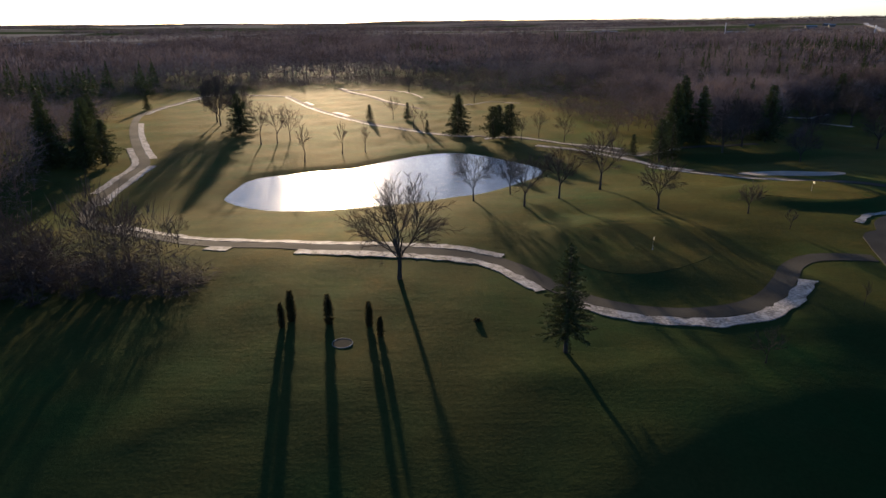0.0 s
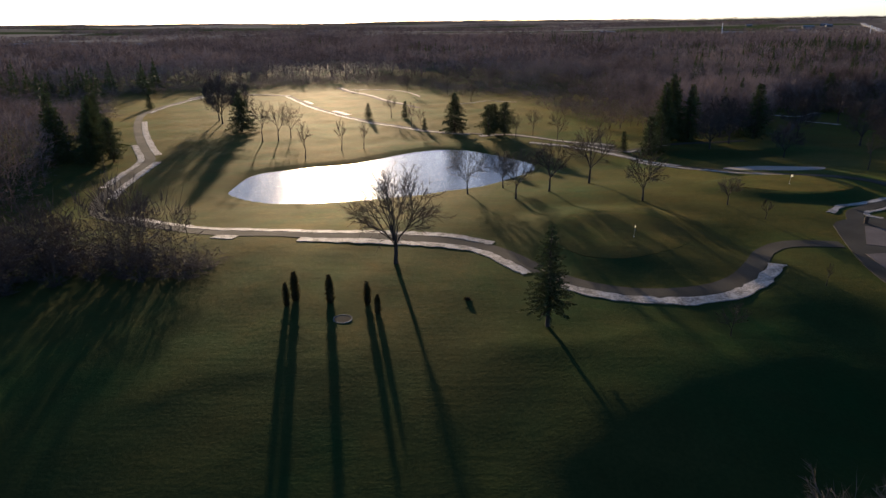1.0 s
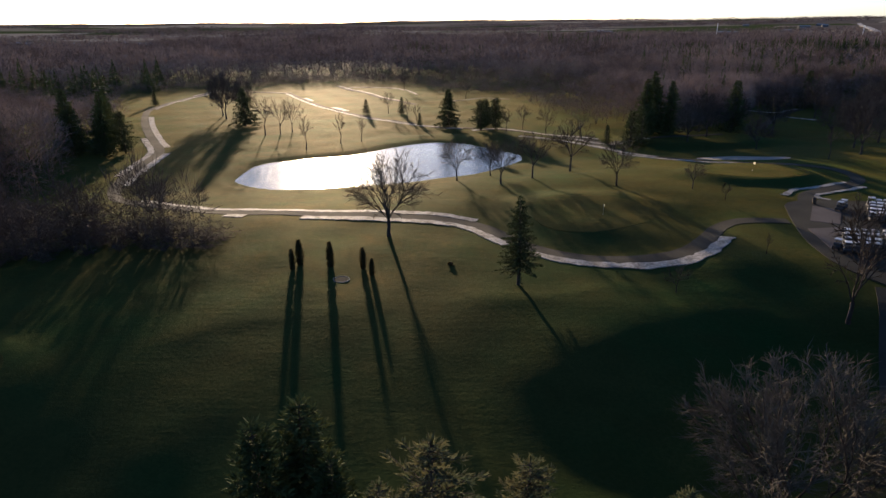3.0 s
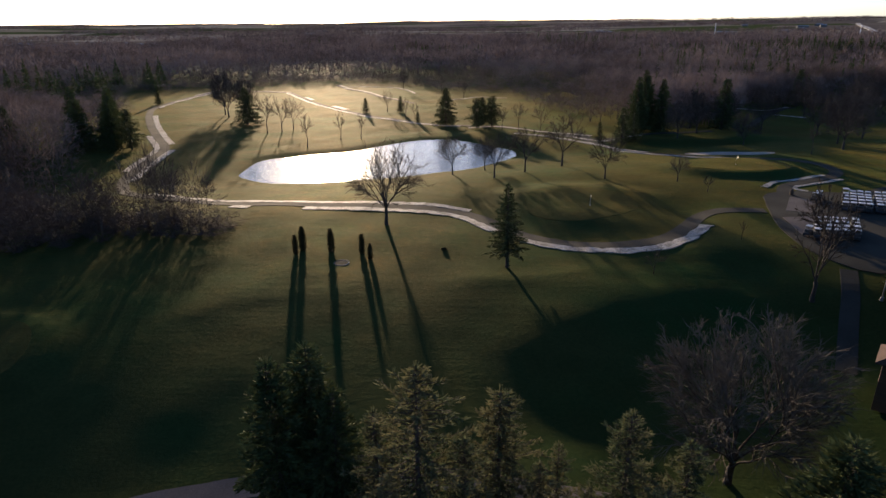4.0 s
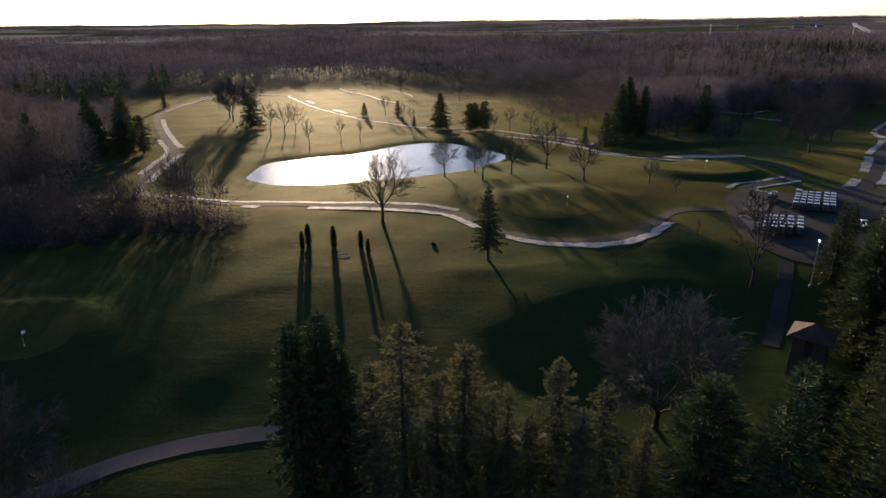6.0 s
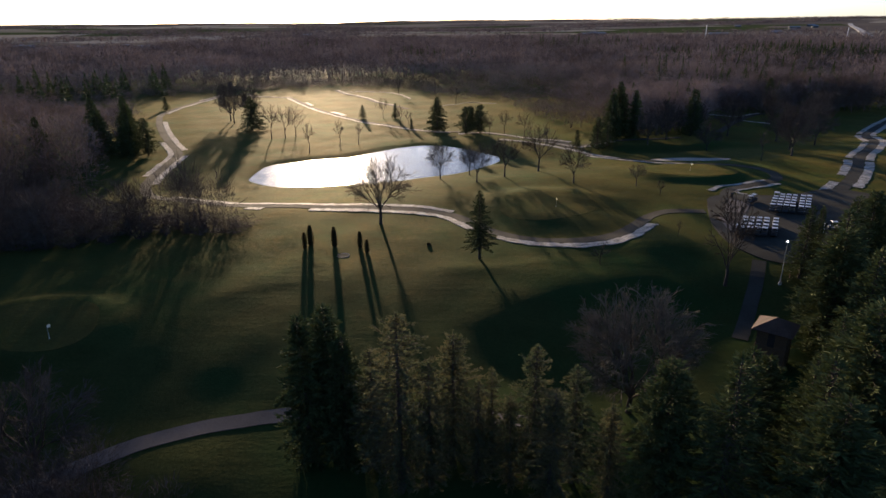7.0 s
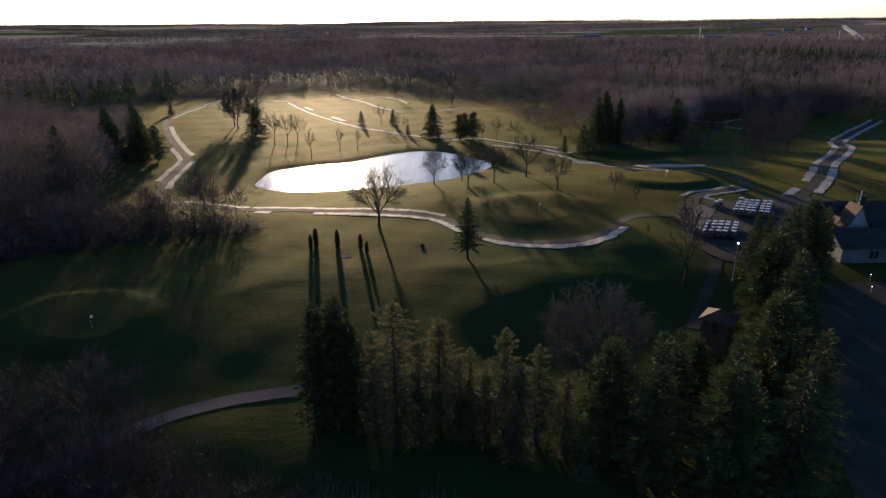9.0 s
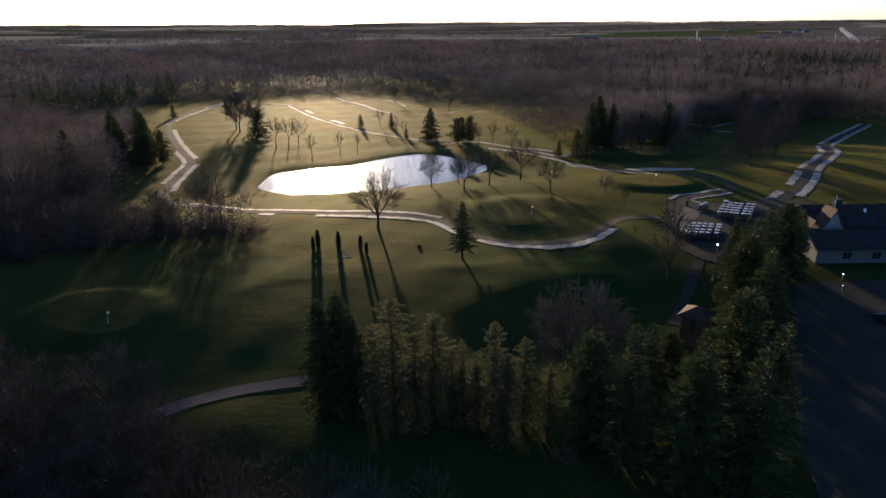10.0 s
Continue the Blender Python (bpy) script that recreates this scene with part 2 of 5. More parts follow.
# ---- mesh helpers ----
def tri_mesh(name, verts, tris, mat, smooth=False):
    me = bpy.data.meshes.new(name)
    verts, tris = np.asarray(verts, np.float32).reshape(-1, 3), np.asarray(tris, np.int32).reshape(-1, 3)
    me.vertices.add(len(verts))
    me.vertices.foreach_set("co", verts.ravel())
    me.loops.add(tris.size)
    me.loops.foreach_set("vertex_index", tris.ravel())
    me.polygons.add(len(tris))
    me.polygons.foreach_set("loop_start", np.arange(0, tris.size, 3, dtype=np.int32))
    me.polygons.foreach_set("use_smooth", np.full(len(tris), smooth))
    me.update(calc_edges=True)
    me.materials.append(mat)
    return me


def part(name, bm, mat, parent=None, label=""):
    """Links a bmesh, or a ready mesh, as one object under a thing or a part."""
    if isinstance(bm, bmesh.types.BMesh):
        me = bpy.data.meshes.new(name)
        bm.to_mesh(me)
        bm.free()
        me.materials.append(mat)
    else:
        me = bm
    ob = new(name, me)
    if parent is not None:
        ob.parent = parent
    return tagged(ob, label)


def box(bm, x0, x1, y0, y1, z0, z1, bevel=0.0):
    r = bmesh.ops.create_cube(bm, size=1.0, matrix=Matrix.Translation(((x0 + x1) / 2, (y0 + y1) / 2, (z0 + z1) / 2)) @ Matrix.Diagonal((x1 - x0, y1 - y0, z1 - z0, 1)))
    if bevel:
        edges = {e for v in r["verts"] for e in v.link_edges}
        bmesh.ops.bevel(bm, geom=list(edges), offset=bevel, segments=2, affect="EDGES", profile=0.5)
    return bm


def solid(*boxes, bevel=0.0):
    bm = bmesh.new()
    for b in boxes:
        box(bm, *b, bevel=bevel)
    return bm


def rod(bm, p0, p1, r0, r1, n=8):
    p0, p1 = Vector(p0), Vector(p1)
    d = p1 - p0
    m = Matrix.Translation((p0 + p1) / 2) @ d.to_track_quat("Z", "Y").to_matrix().to_4x4()
    bmesh.ops.create_cone(bm, cap_ends=True, segments=n, radius1=r0, radius2=max(r1, 1e-4), depth=d.length, matrix=m)
    return bm


def curve(pts, step, closed=False):
    """A smooth line through the plan points, at even steps."""
    p = np.array(pts, float)
    k = len(p)
    out = []
    for i in range(k if closed else k - 1):
        a, b, c, d = (p[(i - 1) % k], p[i], p[(i + 1) % k], p[(i + 2) % k]) if closed else (p[max(i - 1, 0)], p[i], p[i + 1], p[min(i + 2, k - 1)])
        n = max(2, int(np.linalg.norm(c - b) / step))
        for t in np.arange(n) / n:
            out.append(0.5 * (2 * b + (c - a) * t + (2 * a - 5 * b + 4 * c - d) * t * t + (3 * b - a - 3 * c + d) * t ** 3))
    if not closed:
        out.append(p[-1])
    return np.array(out)


# ---- ground ----
WATER_Z = -3.75
POND = curve([(-43.3, 119), (-43.6, 128.5), (-42, 134.8), (-37, 138.3), (-31, 141.6), (-23, 144.5), (-17, 150), (-11, 156.4), (-5.5, 160.3), (0, 162), (5.5, 160.6), (11, 156),
              (16, 150.2), (20.2, 144.8), (21.3, 140.5), (19.4, 135.6), (16, 131.4), (12.7, 127.3), (8.2, 122.8), (3.5, 119), (-2, 115.6), (-11.8, 110.8), (-19.3, 109.2), (-26, 109), (-32, 110.3), (-36.8, 112.2), (-40.6, 115.2)], 1.5, True)


def smooth(a, b, v):
    v = np.clip((v - a) / (b - a), 0.0, 1.0)
    return v * v * (3 - 2 * v)


def knoll(x, y, cx, cy, rx, ry, h, flat):
    return h * (1 - smooth(flat, 1.0, np.hypot((x - cx) / rx, (y - cy) / ry)))


def inside(x, y, poly):
    x, y = np.asarray(x, float), np.asarray(y, float)
    hit = np.zeros(np.broadcast(x, y).shape, bool)
    k = len(poly)
    for i in range(k):
        (ax, ay), (bx, by) = poly[i], poly[(i + 1) % k]
        if ay != by:
            hit ^= ((ay > y) != (by > y)) & (x < (bx - ax) * (y - ay) / (by - ay) + ax)
    return hit


def line_distance(x, y, line, closed=False):
    best = np.full(np.shape(x), 1e9)
    k = len(line)
    for i in range(k if closed else k - 1):
        a, b = line[i], line[(i + 1) % k]
        d = b - a
        t = np.clip(((x - a[0]) * d[0] + (y - a[1]) * d[1]) / (d @ d), 0, 1)
        best = np.minimum(best, np.hypot(x - a[0] - t * d[0], y - a[1] - t * d[1]))
    return best


def ground(x, y):
    """Height of the ground; takes numbers or arrays."""
    x, y = np.asarray(x, float), np.asarray(y, float)
    d = np.hypot(x, y)
    z = 1.1 - 4.6 * smooth(75, 135, y - 0.35 * x) - 2.6 * smooth(150, 330, y) + 25 * smooth(500, 4900, d)
    z = z + knoll(x, y, 52, 20, 42, 32, -1.4, 0.3)
    z = z + knoll(x, y, 25, 77, 31, 29, -1.15, 0.1) + knoll(x, y, 25.2, 77.8, 18.6, 18.6, 1.5, 0.34) + knoll(x, y, 60, 103, 15, 12, 0.8, 0.6) + knoll(x, y, 71, 160, 25, 17, 1.4, 0.6) + knoll(x, y, -39, 27.5, 26, 22, 0.08, 0.3) + knoll(x, y, -41, 29.4, 12.5, 9.6, 0.9, 0.66)
    z = z + knoll(x, np.maximum(y, 18.0), 38, 18, 30, 31, -0.9, 0.28) + knoll(x, y, 36, 50.5, 21, 9, -0.55, 0.0) + knoll(x, y, 39, 43, 20, 15, -0.9, 0.1) + knoll(x, y, 14, 45.5, 18, 5.0, 0.12, 0.0) + knoll(x, y, 37.5, 75, 9, 11, -0.6, 0.0)
    z = z - 1.6 * smooth(0.0, 1.0, (50 - y) / 38) * (1 - smooth(8, 28, x))
    z = z - 1.0 * smooth(0.0, 1.0, (30 - y) / 20) * (1 - smooth(-9, 3, x))
    z = z - 2.2 * smooth(0.0, 1.0, (11 - y) / 20) * (1 - smooth(18, 34, x))
    z = z - smooth(0.0, 1.0, (28 - y) / 18) * (0.25 * (1 - smooth(-21, -8.5, x)) - 0.85 * (1 - smooth(-38, -25, x)))
    # scarp above the shaded hollow
    away, run = (x - 10) * 0.577 - (y - 29) * 0.817, (x - 10) * 0.817 + (y - 29) * 0.577
    z = z - 1.25 * smooth(-4, 11, away) * smooth(-12, 3, run) * (1 - smooth(26, 44, run))
    # low bank in the rough, and a grassy ridge running past the lone spruce
    lip = y - np.interp(x, (-26, -20, -17.4, -14.8, -11.5, -4), (34, 37.7, 39.4, 40.4, 40.8, 41.2))
    z = z + 0.11 * smooth(-1.3, 1.3, lip) * (1 - smooth(2, 14, lip)) * smooth(-26, -20, x) * (1 - smooth(-9, -2, x))
    crest = y - np.interp(x, (4, 6.4, 11, 15.2, 19, 22.2, 31, 36), (45.6, 45.7, 45.5, 46.7, 48.2, 49.2, 49.4, 50.5))
    z = z + 0.09 * np.exp(-(crest / 1.4) ** 2) * smooth(3, 9, x) * (1 - smooth(32, 40, x))
    near = 1 - smooth(350, 600, d)
    roll_ = 0.15 * np.sin(0.13 * x + 0.21 * y + 0.5) * np.sin(0.17 * x - 0.09 * y) + 0.07 * np.sin(0.43 * x + 0.22 * y + 1.3) + 0.055 * np.sin(0.31 * y - 0.52 * x + 4.0) + 0.02 * np.sin(0.9 * y + 0.35 * x)
    z = z + 0.6 * near * roll_
    far = smooth(900, 2500, d)
    z = z + far * (5 * np.sin(x * 0.0021 + 1.0) * np.sin(y * 0.0017) + 3 * np.sin(x * 0.0047 + y * 0.002))
    shape = z.shape
    x, y, z = (np.array(np.broadcast_to(v, shape)).reshape(-1) for v in (x, y, z))
    close = (x > -75) & (x < 55) & (y > 85) & (y < 190)
    if close.any():
        px, py, pz = x[close], y[close], z[close]
        dist = line_distance(px, py, POND, True)
        wet = inside(px, py, POND)
        bank = pz + np.maximum(0.0, WATER_Z + 0.38 - pz) * (1 - smooth(8, 17, dist))
        dry = WATER_Z + (bank - WATER_Z) * smooth(-0.6, 4.6, dist)
        z[close] = np.where(wet, WATER_Z - np.minimum(1.2, 0.3 * dist), dry)
    return z.reshape(shape)


def steps(lo, hi, step, end, grow=1.12):
    mid = list(np.arange(lo, hi + step / 2, step))
    left, right = [], []
    for out, start, sign in ((left, lo, -1), (right, hi, 1)):
        s, v = step, start
        while abs(v) < end:
            s *= grow
            v += sign * s
            out.append(sign * min(abs(v), end))
    return np.array(left[::-1] + mid + right)


gx, gy = steps(-130, 190, 1.25, 4980), steps(-20, 330, 1.25, 4980)
GX, GY = np.meshgrid(gx, gy)
GZ = ground(GX, GY)
nx, ny = len(gx), len(gy)
ii = (np.arange(ny - 1)[:, None] * nx + np.arange(nx - 1)[None, :]).ravel()
gt = np.concatenate([np.stack([ii, ii + 1, ii + nx + 1], 1), np.stack([ii, ii + nx + 1, ii + nx], 1)])
land = new("ground", tri_mesh("ground", np.stack([GX.ravel(), GY.ravel(), GZ.ravel()], 1), gt, M_GRASS, True))
tagged(land, "rolling winter golf turf, green and tawny, with far fields", "ground", kind="structure")

water_outline = POND + 0.6 * (POND - POND.mean(0)) / np.linalg.norm(POND - POND.mean(0), axis=1)[:, None]
bm = bmesh.new()
bm.faces.new([bm.verts.new((x, y, WATER_Z)) for x, y in water_outline])
bmesh.ops.triangulate(bm, faces=bm.faces[:])
tagged(part("water", bm, M_WATER), "rippled pond water mirroring the bright sky", "pond", kind="structure")


def lay(name, pts, left, right, lift, mat, step=1.2, ragged=0.0, ends=0.0):
    """A strip that follows a plan line over the ground, from left to right of it (metres), with a thickness."""
    c = curve(pts, step)
    t = np.gradient(c, axis=0)
    t /= np.linalg.norm(t, axis=1)[:, None]
    nrm = np.stack([-t[:, 1], t[:, 0]], 1)
    rows, cols = len(c), 5
    rnd = np.random.RandomState(len(c) * 7 + int(abs(c[0, 0]) * 10))
    V = np.zeros((rows, cols + 2, 3))
    for j in range(cols):
        f = j / (cols - 1)
        off = left + (right - left) * f
        wob = ragged * rnd.uniform(-1, 1, rows) if j in (0, cols - 1) else 0.0
        q = c + nrm * (off + wob)[:, None] if ragged and j in (0, cols - 1) else c + nrm * off
        V[:, j + 1, :2] = q
        V[:, j + 1, 2] = ground(q[:, 0], q[:, 1]) + lift
    V[:, 0], V[:, -1] = V[:, 1], V[:, -2]
    V[:, 0, 2] -= lift + 0.1
    V[:, -1, 2] -= lift + 0.1
    w = cols + 2
    a = (np.arange(rows - 1)[:, None] * w + np.arange(w - 1)[None, :]).ravel()
    tr = np.concatenate([np.stack([a, a + w, a + w + 1], 1), np.stack([a, a + w + 1, a + 1], 1)])
    return new(name, tri_mesh(name, V.reshape(-1, 3), tr, mat, False))


def blanket(name, outline, lift, mat, grid=1.5):
    """A patch of ground cover inside a plan outline, following the ground."""
    outline = np.asarray(outline, float)
    lo, hi = outline.min(0), outline.max(0)
    bm = bmesh.new()
    edge = [bm.verts.new((x, y, 0)) for x, y in outline]
    bm.faces.new(edge)
    for axis in (0, 1):
        for v in np.arange(lo[axis] + grid, hi[axis], grid):
            co, no = [0, 0, 0], [0, 0, 0]
            co[axis], no[axis] = v, 1
            bmesh.ops.bisect_plane(bm, geom=bm.verts[:] + bm.edges[:] + bm.faces[:], plane_co=co, plane_no=no)
    z = ground(np.array([v.co.x for v in bm.verts]), np.array([v.co.y for v in bm.verts]))
    for v, h in zip(bm.verts, z):
        v.co.z = float(h) + lift
    rim = [e for e in bm.edges if e.is_boundary]
    for e in rim:
        e.smooth = False
    for v in bmesh.ops.extrude_edge_only(bm, edges=rim)["geom"]:
        if isinstance(v, bmesh.types.BMVert):
            v.co.z -= lift + 0.15
    for f in bm.faces:
        f.normal_update()
        if f.normal.z < 0:
            f.normal_flip()
        f.smooth = True
    return part(name, bm, mat)


def ellipse(cx, cy, rx, ry, turn=0.0, n=40, wob=0.06):
    a = np.arange(n) * 2 * math.pi / n
    r = 1 + wob * np.sin(2 * a + cx) + wob * np.sin(3 * a + cy)
    u, v = rx * r * np.cos(a), ry * r * np.sin(a)
    return np.stack([cx + u * math.cos(turn) - v * math.sin(turn), cy + u * math.sin(turn) + v * math.cos(turn)], 1)


MAIN_PATH = [(-121.9, 328.9), (-124.6, 305.6), (-124.3, 273.2), (-121.6, 248.4), (-111.1, 221.2), (-99.2, 196.3), (-86.0, 171.4), (-76.2, 154.6), (-73.2, 147.4), (-71.0, 134.6), (-69.2, 122.4), (-66.8, 112.8),
             (-64.3, 107.3), (-60.3, 100.8), (-54.8, 95.7), (-48, 90.6), (-39.4, 85.1), (-31.2, 80.8), (-21.2, 78.4), (-13.5, 77.3), (-6, 76.2), (1.3, 75.2), (5.5, 74.2), (8.2, 72), (10.5, 68.7), (12.9, 64.8),
             (15.6, 61.8), (18.7, 59.8), (22.8, 58.5), (27.2, 58.2), (31.6, 59.7), (36, 63.2), (39.6, 67.8), (42.4, 71.8), (46, 73.6), (52.5, 72.6)]
LOOP_PATH = [(56, 76), (59.5, 81.2), (62.5, 86.6), (67, 90.0), (72.8, 92.6), (76.8, 96.6), (78.2, 101), (77.4, 105.8), (74.6, 109.8), (69.2, 113.2), (63.0, 118.6), (57.6, 125.6), (53.2, 133.4), (47.6, 144), (44.6, 152.7), (41.2, 162), (34.6, 170.5),
             (27, 179), (18, 185), (8, 187.5), (-2, 192), (-12, 201), (-26, 216), (-40.7, 237.5), (-56, 264), (-68.7, 291), (-80.2, 316)]
EAST_ROAD = [(79.6, 80.8), (82.7, 84.5), (89.2, 92.1), (94.9, 99.3), (100.9, 107.9), (105.0, 114.6), (111.5, 123.2), (121.0, 134.8), (131.2, 149.5), (137.0, 162.0), (142.7, 171.5), (151.2, 181.9), (165.0, 197.8), (177.1, 210.4), (191.0, 226.0)]
BRANCH = [(34.6, 171.5), (40, 167), (46, 159.5), (51, 157.5), (57, 159.5), (66, 161), (80, 164)]
FAR_ONE, FAR_TWO, FAR_THREE = [(-62.8, 355), (-52.4, 332), (-41.3, 316), (-29.5, 289), (-21.2, 276), (-12, 260)], [(-56, 344), (-41, 344), (-31, 341), (-20, 325), (-14, 306)], [(2, 270), (10, 279), (18, 286), (30, 280)]
FAR_EAST = [(99, 181), (105.2, 191.4), (115.6, 206.7), (126, 220.7), (138.7, 233.2)]
FAR_LINK = [(-121.9, 328.9), (-111, 338.9), (-103.4, 323), (-90.8, 319.5), (-80.2, 316)]
SOUTH_PATH = [(-40, -6), (-31, 2), (-25.5, 7.6), (-21.7, 10.5), (-19.9, 11.6), (-17.7, 12.6), (-15.0, 13.6), (-12.1, 14.2), (-8.8, 14.9), (-2, 15.2), (6, 14.4), (16, 13)]
WALKWAY = [(51.3, 49), (48.5, 43.5), (46.2, 39.5), (43, 34), (41.4, 31.4)]
for name, pts, half, label in (("cart_path_main", MAIN_PATH, 1.25, "grey asphalt cart path curving past the pond"), ("cart_path_loop", LOOP_PATH, 1.15, "grey asphalt cart path looping round a green"),
                               ("road_east", EAST_ROAD, 1.25, "dark asphalt lane leading away from the cart yard"), ("cart_path_south", SOUTH_PATH, 1.0, "pale worn asphalt path under the pines"),
                               ("cart_path_branch", BRANCH, 1.1, "narrow grey cart path passing the dark spruces"), ("cart_path_north", FAR_ONE, 1.1, "far grey cart path crossing the northern fairway"), ("cart_path_far_east", FAR_EAST, 1.2, "far grey cart path on the eastern fairway"), ("cart_path_link", FAR_LINK, 1.1, "far grey cart path joining the two fairways"),
                               ("walkway", WALKWAY, 0.9, "grey asphalt walkway down to the shelter")):
    tagged(lay(name, pts, half, -half, 0.06, M_WORN if name == "cart_path_south" else M_ASPHALT), label, "path", kind="structure")

YARD = curve([(55, 78), (51.6, 68), (50.2, 61.5), (50.0, 54), (54, 47.5), (62, 50), (67.5, 57), (72, 66), (83, 68), (90, 79), (85.5, 86.5), (80, 86.5), (73, 83), (63, 83.5), (57, 82)], 2.0, True)
tagged(blanket("cart_yard", YARD, 0.10, M_ASPHALT), "grey asphalt yard where the golf carts park", "yard", kind="structure")
tagged(blanket("car_park", [(63, 40), (112, 40), (112, -40), (40, -40), (41, -8), (47, 9)], 0.08, M_ASPHALT, 3.0), "dark asphalt car park below the clubhouse", "car park", kind="structure")
for name, cx, cy, rx, ry in (("putting_green_middle", 24.8, 77, 9.3, 9.3), ("putting_green_east", 60, 103.6, 10.3, 7.6), ("putting_green_southwest", -40.4, 29.4, 7.4, 5.6)):
    tagged(blanket(name, ellipse(cx, cy, rx, ry), 0.014, M_GREEN), "close-mown pale putting green on a low mound", "putting green", kind="structure")
tagged(blanket("bunker", ellipse(69, 124.5, 9.5, 3.6, -0.35), 0.05, M_SAND), "pale sand bunker beside the path", "bunker", kind="structure")


def mat_strip(pts, a, b):
    return tagged(lay("erosion_mat", pts, a, b, 0.09, M_MAT, 0.8, 0.2), "pale straw matting strip pegged beside the cart path", "matting", "mats beside the paths")


def span(pts, i, j):
    return pts[i:j + 1]


for pts, a, b in ((span(MAIN_PATH, 4, 7), 3.0, 1.3), (span(MAIN_PATH, 8, 11), 3.0, 1.3), (span(MAIN_PATH, 6, 10), -1.3, -2.9), (span(MAIN_PATH, 0, 3), 2.75, 1.3), (span(MAIN_PATH, 0, 1), -1.3, -2.6),
                  (span(MAIN_PATH, 14, 17), 2.75, 1.3), ([(-31.2, 80.8), (-21.2, 78.4), (-13.5, 77.3), (-6, 76.2), (1.3, 75.2), (7, 73.2)], 2.75, 1.3), ([(-31, 80.8), (-27.5, 79.9)], -1.3, -3.0),
                  ([(-18.5, 78), (-13.5, 77.3), (-6, 76.2), (1.3, 75.2), (5.5, 74.2), (8.2, 72), (10.5, 68.7), (12.9, 64.8)], -1.3, -2.9), (span(MAIN_PATH, 26, 32), -1.3, -3.1),
                  ([(58.6, 86.3), (62.6, 90.2), (68.2, 92.4), (73.4, 94.7)], 0.5, -0.5), ([(64.9, 83.8), (63.6, 84.8), (64.2, 86.6), (67.3, 88.3), (71.9, 90.0), (75.0, 91.6)], 0.40, -0.40),
                  (LOOP_PATH[9:14], 2.4, 1.2), ([(9.9, 183.1), (19.3, 184.9), (26.2, 179.5), (33.7, 172.5), (41.1, 168.8), (45.3, 164.4)], 0.8, -0.8), ([(23.6, 170.8), (32.9, 164.7), (39.5, 157.6), (44.1, 151.3), (47.1, 146.3), (53.0, 135.1)], 0.9, -0.9),
                  (LOOP_PATH[21:], 2.3, 1.2), (LOOP_PATH[19:22], 2.4, 1.2), ([(-40, 236.5), (-48, 250)], -1.2, -3.4), ([(-62, 277), (-68.7, 291)], -1.2, -2.8),
                  ([(79.6, 80.8), (81.4, 83.0)], 3.2, 1.3), ([(82.2, 84.0), (86.0, 88.4), (88.6, 91.4)], 3.1, 1.3), ([(93.4, 97.4), (94.9, 99.3), (100.9, 107.9), (104.2, 113.2)], 3.0, 1.3), ([(105.6, 115.6), (111.5, 123.2), (121.0, 134.8), (128.0, 145)], 2.9, 1.3),
                  ([(129.5, 147), (131.2, 149.5), (137.0, 162.0), (141.7, 170)], 2.8, 1.3), ([(143.5, 172.6), (151.2, 181.9), (165.0, 197.8)], 2.8, 1.3), (EAST_ROAD[12:], 2.7, 1.3),
                  ([(87.2, 89.8), (89.2, 92.1), (94.9, 99.3), (100.9, 107.9), (103.8, 112.6)], -1.3, -3.1), ([(104.6, 113.9), (111.5, 123.2), (121.0, 134.8), (131.2, 149.5), (137.0, 162.0)], -1.3, -3.0), ([(139, 165.3), (142.7, 171.5), (151.2, 181.9), (165.0, 197.8)], -1.3, -2.8), (EAST_ROAD[12:], -1.3, -2.7),
                  (FAR_ONE[:5], 2.4, 1.15), (FAR_TWO, 0.55, -0.55), (FAR_THREE, 0.5, -0.5), (BRANCH[1:5], -1.15, -2.4), ([(126, 220.7), (138.7, 233.2)], 2.6, 1.25), ([(112, 234.5), (119.4, 224.3), (124.5, 221.4)], 0.9, -0.9), ([(120.4, 210.6), (126.4, 200.8)], 0.8, -0.8), (FAR_LINK[2:], 2.2, 1.15)):
    mat_strip(pts, a, b)
for pts in ([(59.9, 80.0), (62.7, 77.2), (58.7, 70.5), (55.5, 72.4)], [(53.2, 68.7), (58, 69.1), (53.4, 58.9), (51.9, 60.4)]):
    tagged(blanket("worn_patch", pts, 0.14, M_WORN, 2.0), "pale worn asphalt patch at the yard's edge", "pavement", kind="structure")


# ---- trees ----
def tube(V, T, p0, p1, r0, r1, n):
    d = p1 - p0
    d = d / (np.linalg.norm(d) + 1e-9)
    u = np.cross(d, (0.3, 0.9, 0.2) if abs(d[2]) > 0.8 else (0, 0, 1.0))
    u /= np.linalg.norm(u) + 1e-9
    w = np.cross(d, u)
    s = len(V)
    for p, r in ((p0, r0), (p1, r1)):
        for k in range(n):
            a = 2 * math.pi * k / n
            V.append(p + r * (math.cos(a) * u + math.sin(a) * w))
    for k in range(n):
        k2 = (k + 1) % n
        T.append((s + k, s + k2, s + n + k2))
        T.append((s + k, s + n + k2, s + n + k))


